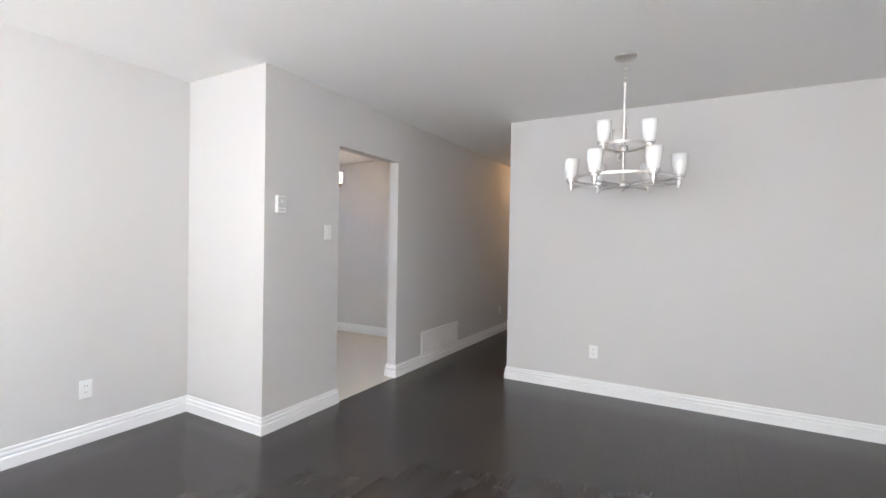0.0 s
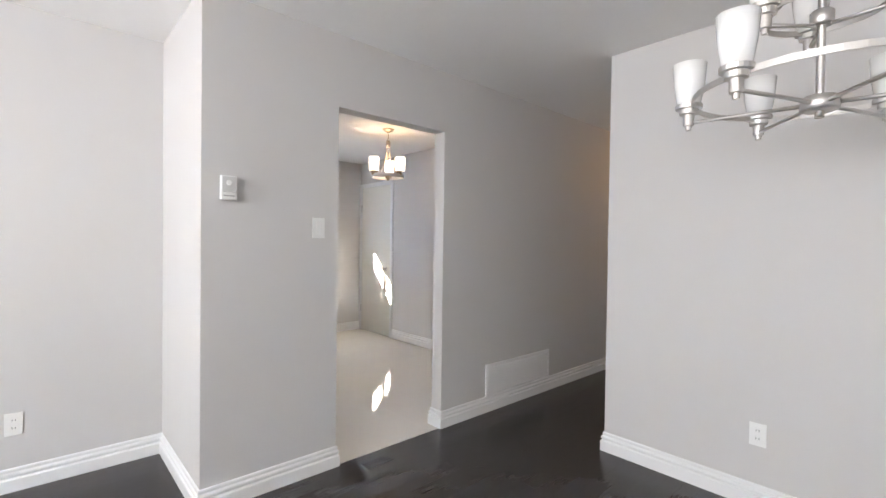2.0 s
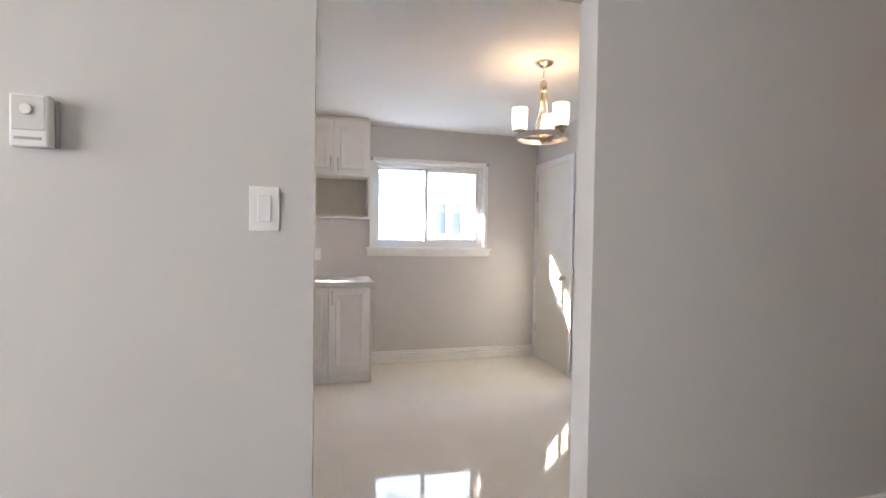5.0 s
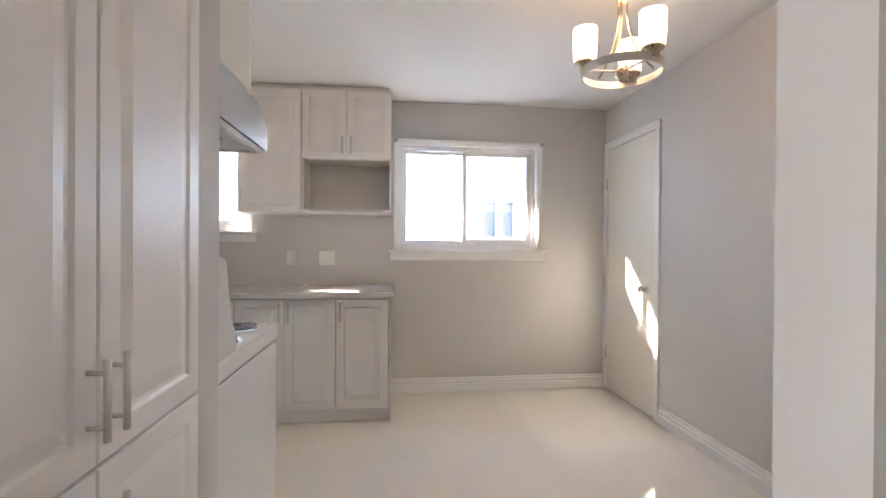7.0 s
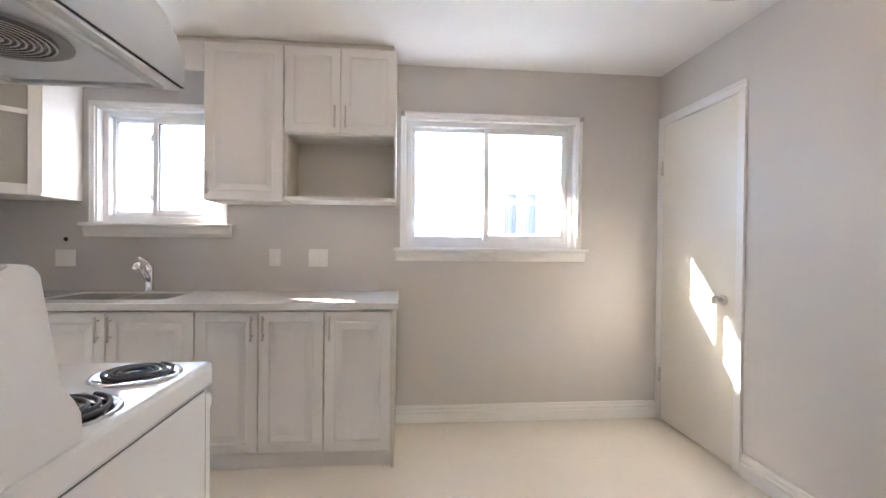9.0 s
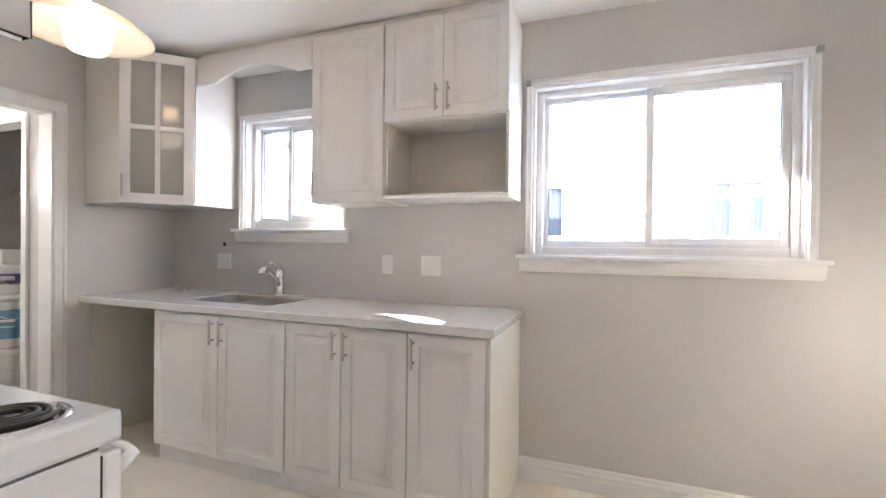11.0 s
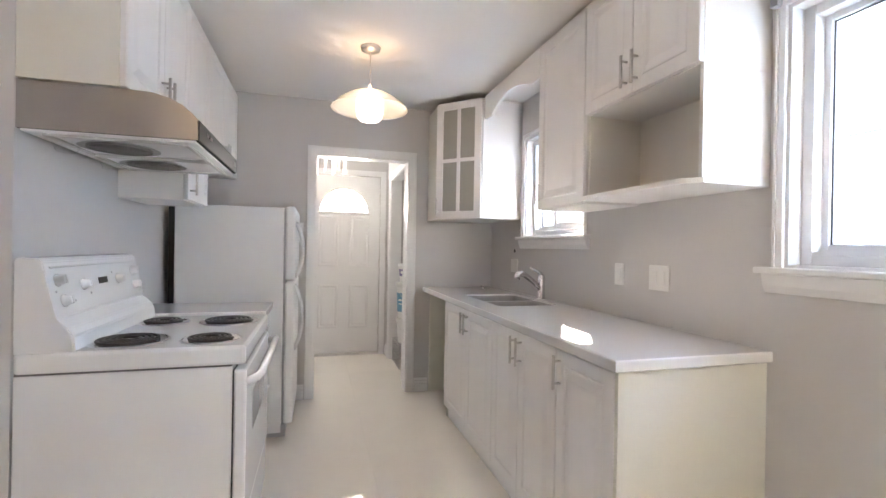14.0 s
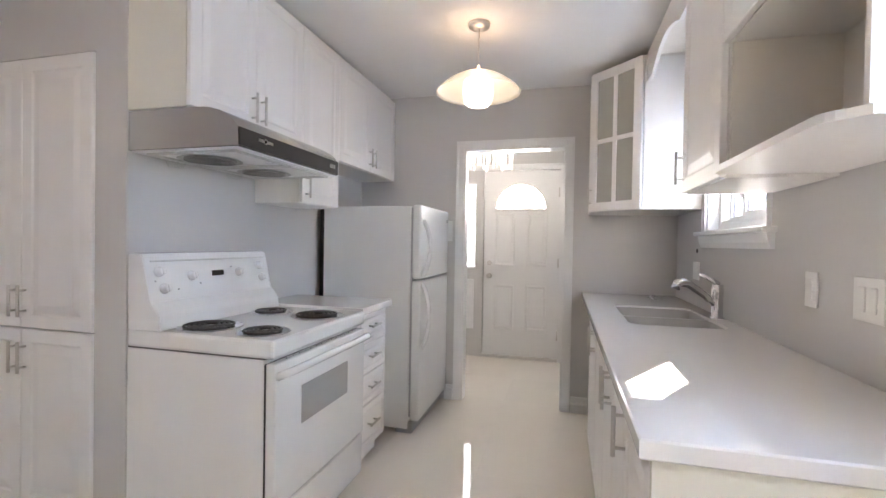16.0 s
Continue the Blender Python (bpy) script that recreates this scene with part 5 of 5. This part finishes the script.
part("board", boxes((BX - 0.155, BX + 0.155, BY - 0.205, BY + 0.205, 0.236, 0.246)), M_GREY, cr)
bucket("bucket", BX + 0.02, BY + 0.05, 0.247, 0.135, 0.26, "plain white plastic bucket")
bucket("bucket", BX + 0.02, BY + 0.05, 0.508, 0.14, 0.36, "white plastic bucket with a blue label", M_BLUE, (0.18, 0.72))
bucket("bucket", BX + 0.02, BY + 0.05, 0.869, 0.12, 0.20, "small white bucket with a purple label", M_PURPLE, (0.35, 0.7))
bucket("bucket", BX - 0.02, BY - 0.21, 0.247, 0.115, 0.37, "white plastic bucket with a faded pinkish label", M_PINK, (0.15, 0.62))
bm = bmesh.new()
bmesh.ops.create_icosphere(bm, subdivisions=4, radius=1, matrix=Matrix.Translation((BX - 0.02, BY - 0.20, 0.765)) @ Matrix.Diagonal((0.085, 0.085, 0.15, 1)))
for v in bm.verts:
    v.co += Vector((noise.noise(v.co * 16), noise.noise(v.co * 16 + Vector((7, 0, 0))), 0.4 * noise.noise(v.co * 20))) * 0.05
    v.co.z = max(v.co.z, 0.619)
single("plastic_bag", bm, M_BUCKET, "crumpled white plastic bag on a bucket", "bag")
ct = thing("carton", (BX + 0.03, BY + 0.05, 1.071), "small white carton lying on the buckets", "carton")
part("box", boxes((BX - 0.03, BX + 0.09, BY + 0.0, BY + 0.10, 1.071, 1.171), bevel=0.004), M_BUCKET, ct)
part("label", boxes((BX + 0.0905, BX + 0.092, BY + 0.02, BY + 0.08, 1.10, 1.13)), M_GREY, ct, "grey printed label")
cl2 = single("closet_rail", tube(bmesh.new(), [(-5.25, YE + 0.02, 1.60), (-5.25, YF - 0.11, 1.60)], 0.015, 12), M_GREY, "grey closet hanging rail", "rail")

# ---- neighbour's house ----
nh = thing("neighbour_house", (NX, 3.0, -0.45), "white sided house next door with curtained windows", "house")
NW = NWIN
rows, lo = [], -12.0
for y0, y1, z0, z1 in NW:
    rows += [(NX - 0.2, NX, lo, y0, -0.45, 3.2), (NX - 0.2, NX, y0, y1, -0.45, z0), (NX - 0.2, NX, y0, y1, z1, 3.2)]
    lo = y1
rows.append((NX - 0.2, NX, lo, 14.0, -0.45, 3.2))
wl = part("wall", boxes(*rows), M_SIDING, nh)
part("flashing", boxes((NX, NX + 0.006, -12, 14, 2.155, 2.172)), M_GASKET, wl, "thin dark joint in the siding")
part("roof", boxes((NX - 6, NX + 0.5, -12.3, 14.3, 3.2, 3.35)), M_ROOF, nh)
for y0, y1, z0, z1 in NW:
    w = part("window", boxes((NX - 0.1, NX + 0.02, y0, y0 + 0.05, z0, z1), (NX - 0.1, NX + 0.02, y1 - 0.05, y1, z0, z1), (NX - 0.1, NX + 0.02, (y0 + y1) / 2 - 0.04, (y0 + y1) / 2 + 0.04, z0 + 0.05, z1 - 0.05), (NX - 0.1, NX + 0.02, y0 + 0.05, y1 - 0.05, z1 - 0.05, z1), (NX - 0.1, NX + 0.02, y0 + 0.05, y1 - 0.05, z0, z0 + 0.05)), M_VINYL, nh)
    part("pane", boxes((NX - 0.09, NX - 0.08, y0 + 0.05, y1 - 0.05, z0 + 0.05, z1 - 0.05)), M_NPANE if y0 < 4 else M_BLIND, w)
    bm = bmesh.new()
    n = 60
    top = [bm.verts.new((NX - 0.075 + 0.005 * math.sin(k * 1.3), y0 + 0.05 + (y1 - y0 - 0.1) * k / n, z1 - (0.06 if y0 < 4 else 0.19))) for k in range(n + 1)]
    low = [bm.verts.new((NX - 0.07 + 0.006 * math.sin(k * 1.3 + 0.4), y0 + 0.05 + (y1 - y0 - 0.1) * k / n, z0 + (0.40 if y0 < 4 else 0.12) * (z1 - z0) + 0.02 * math.sin(k * 0.9))) for k in range(n + 1)]
    for k in range(n):
        bm.faces.new((top[k], top[k + 1], low[k + 1], low[k])).smooth = True
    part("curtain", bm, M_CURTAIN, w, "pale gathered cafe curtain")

# ---- floor pieces ----
# polished tiles of the kitchen and hall, 0.6 m square
T = 0.6
floor_k = tagged(new("floor_tiles"), "polished cream tile floor", "floor", kind="structure")
meshes = {}


def tile_mesh(w, h):
    key = (round(w, 3), round(h, 3))
    if key not in meshes:
        bm = bmesh.new()
        g, e = 0.0001, 0.0002
        vs = [[bm.verts.new((x, y, z)) for x, y in ((g + i, g + i), (w - g - i, g + i), (w - g - i, h - g - i), (g + i, h - g - i))] for i, z in ((0, -0.013), (0, -e), (e, 0))]
        for a, b in zip(vs, vs[1:]):
            for k in range(4):
                bm.faces.new((a[k], a[(k + 1) % 4], b[(k + 1) % 4], b[k]))
        bm.faces.new(vs[-1])
        me = bpy.data.meshes.new("tile")
        bm.to_mesh(me)
        bm.free()
        me.materials.append(M_TILE)
        meshes[key] = me
    return meshes[key]


for x0, x1, y0, y1 in ((XW, XP, YN - 0.6, YB + 0.1), (XW, XS, YE - 0.13, YN - 0.6)):
    gx = x0
    ny = math.floor((y0 - 0.1) / T) * T
    while gx < x1 - 1e-6:
        w = min(T, x1 - gx)
        gy = ny
        while gy < y1 - 1e-6:
            a, b = max(gy, y0), min(gy + T, y1)
            if b - a > 0.01:
                ob = new("tile", tile_mesh(w, b - a))
                ob.location = (gx, a, 0)
                ob.parent = floor_k
            gy += T
        gx += T

# dark boards of the living room and corridor, laid along the house
floor_l = tagged(new("floor_boards"), "dark stained hardwood floor, satin", "floor", kind="structure")
rng = random.Random(7)
PW = 0.083
boards = []
x = XL
while x < 2.7:
    w = min(PW, 2.7 - x)
    lo = -1.7
    hi = 7.6 if x < -1.2 else YD
    if x < XP - 0.01:
        hi = YR
    y = lo - rng.choice((0.2, 0.45, 0.7))
    while y < hi:
        ln = rng.choice((0.6, 0.9, 1.2, 1.5))
        a, b = max(y, lo), min(y + ln, hi)
        if b - a > 0.02:
            boards.append((x, a, w, b - a))
        y += ln
    x += PW
boards.sort(key=lambda r: (r[0] + 0.9) ** 2 + (r[1] + r[3] / 2 - 1.9) ** 2)
bmeshes = {}


def board_verts(w, ln):
    g, e = 0.0, 0.0004
    return [[(x, y, z) for x, y in ((g + i, g + i), (w - g - i, g + i), (w - g - i, ln - g - i), (g + i, ln - g - i))] for i, z in ((0, -0.013), (0, -e), (e, 0))]


def board_into(bm, loc, w, ln):
    vs = [[bm.verts.new(Vector(p) + loc) for p in ring] for ring in board_verts(w, ln)]
    for a, b in zip(vs, vs[1:]):
        for k in range(4):
            bm.faces.new((a[k], a[(k + 1) % 4], b[(k + 1) % 4], b[k]))
    bm.faces.new(vs[-1])


rest = bmesh.new()
for k, (x, y, w, ln) in enumerate(boards):
    if k < 290:
        key = (round(w, 3), round(ln, 3))
        if key not in bmeshes:
            bm = bmesh.new()
            board_into(bm, Vector((0, 0, 0)), w, ln)
            me = bpy.data.meshes.new("plank")
            bm.to_mesh(me)
            bm.free()
            me.materials.append(M_WOOD)
            bmeshes[key] = me
        ob = new("plank", bmeshes[key])
        ob.location = (x, y, 0)
        ob.parent = floor_l
    else:
        board_into(rest, Vector((x, y, 0)), w, ln)
me = bpy.data.meshes.new("far_planks")
rest.to_mesh(me)
rest.free()
me.materials.append(M_WOOD)
ob = new("far_planks", me)
ob.parent = floor_l
tagged(ob, "dark stained boards", kind="stuff")
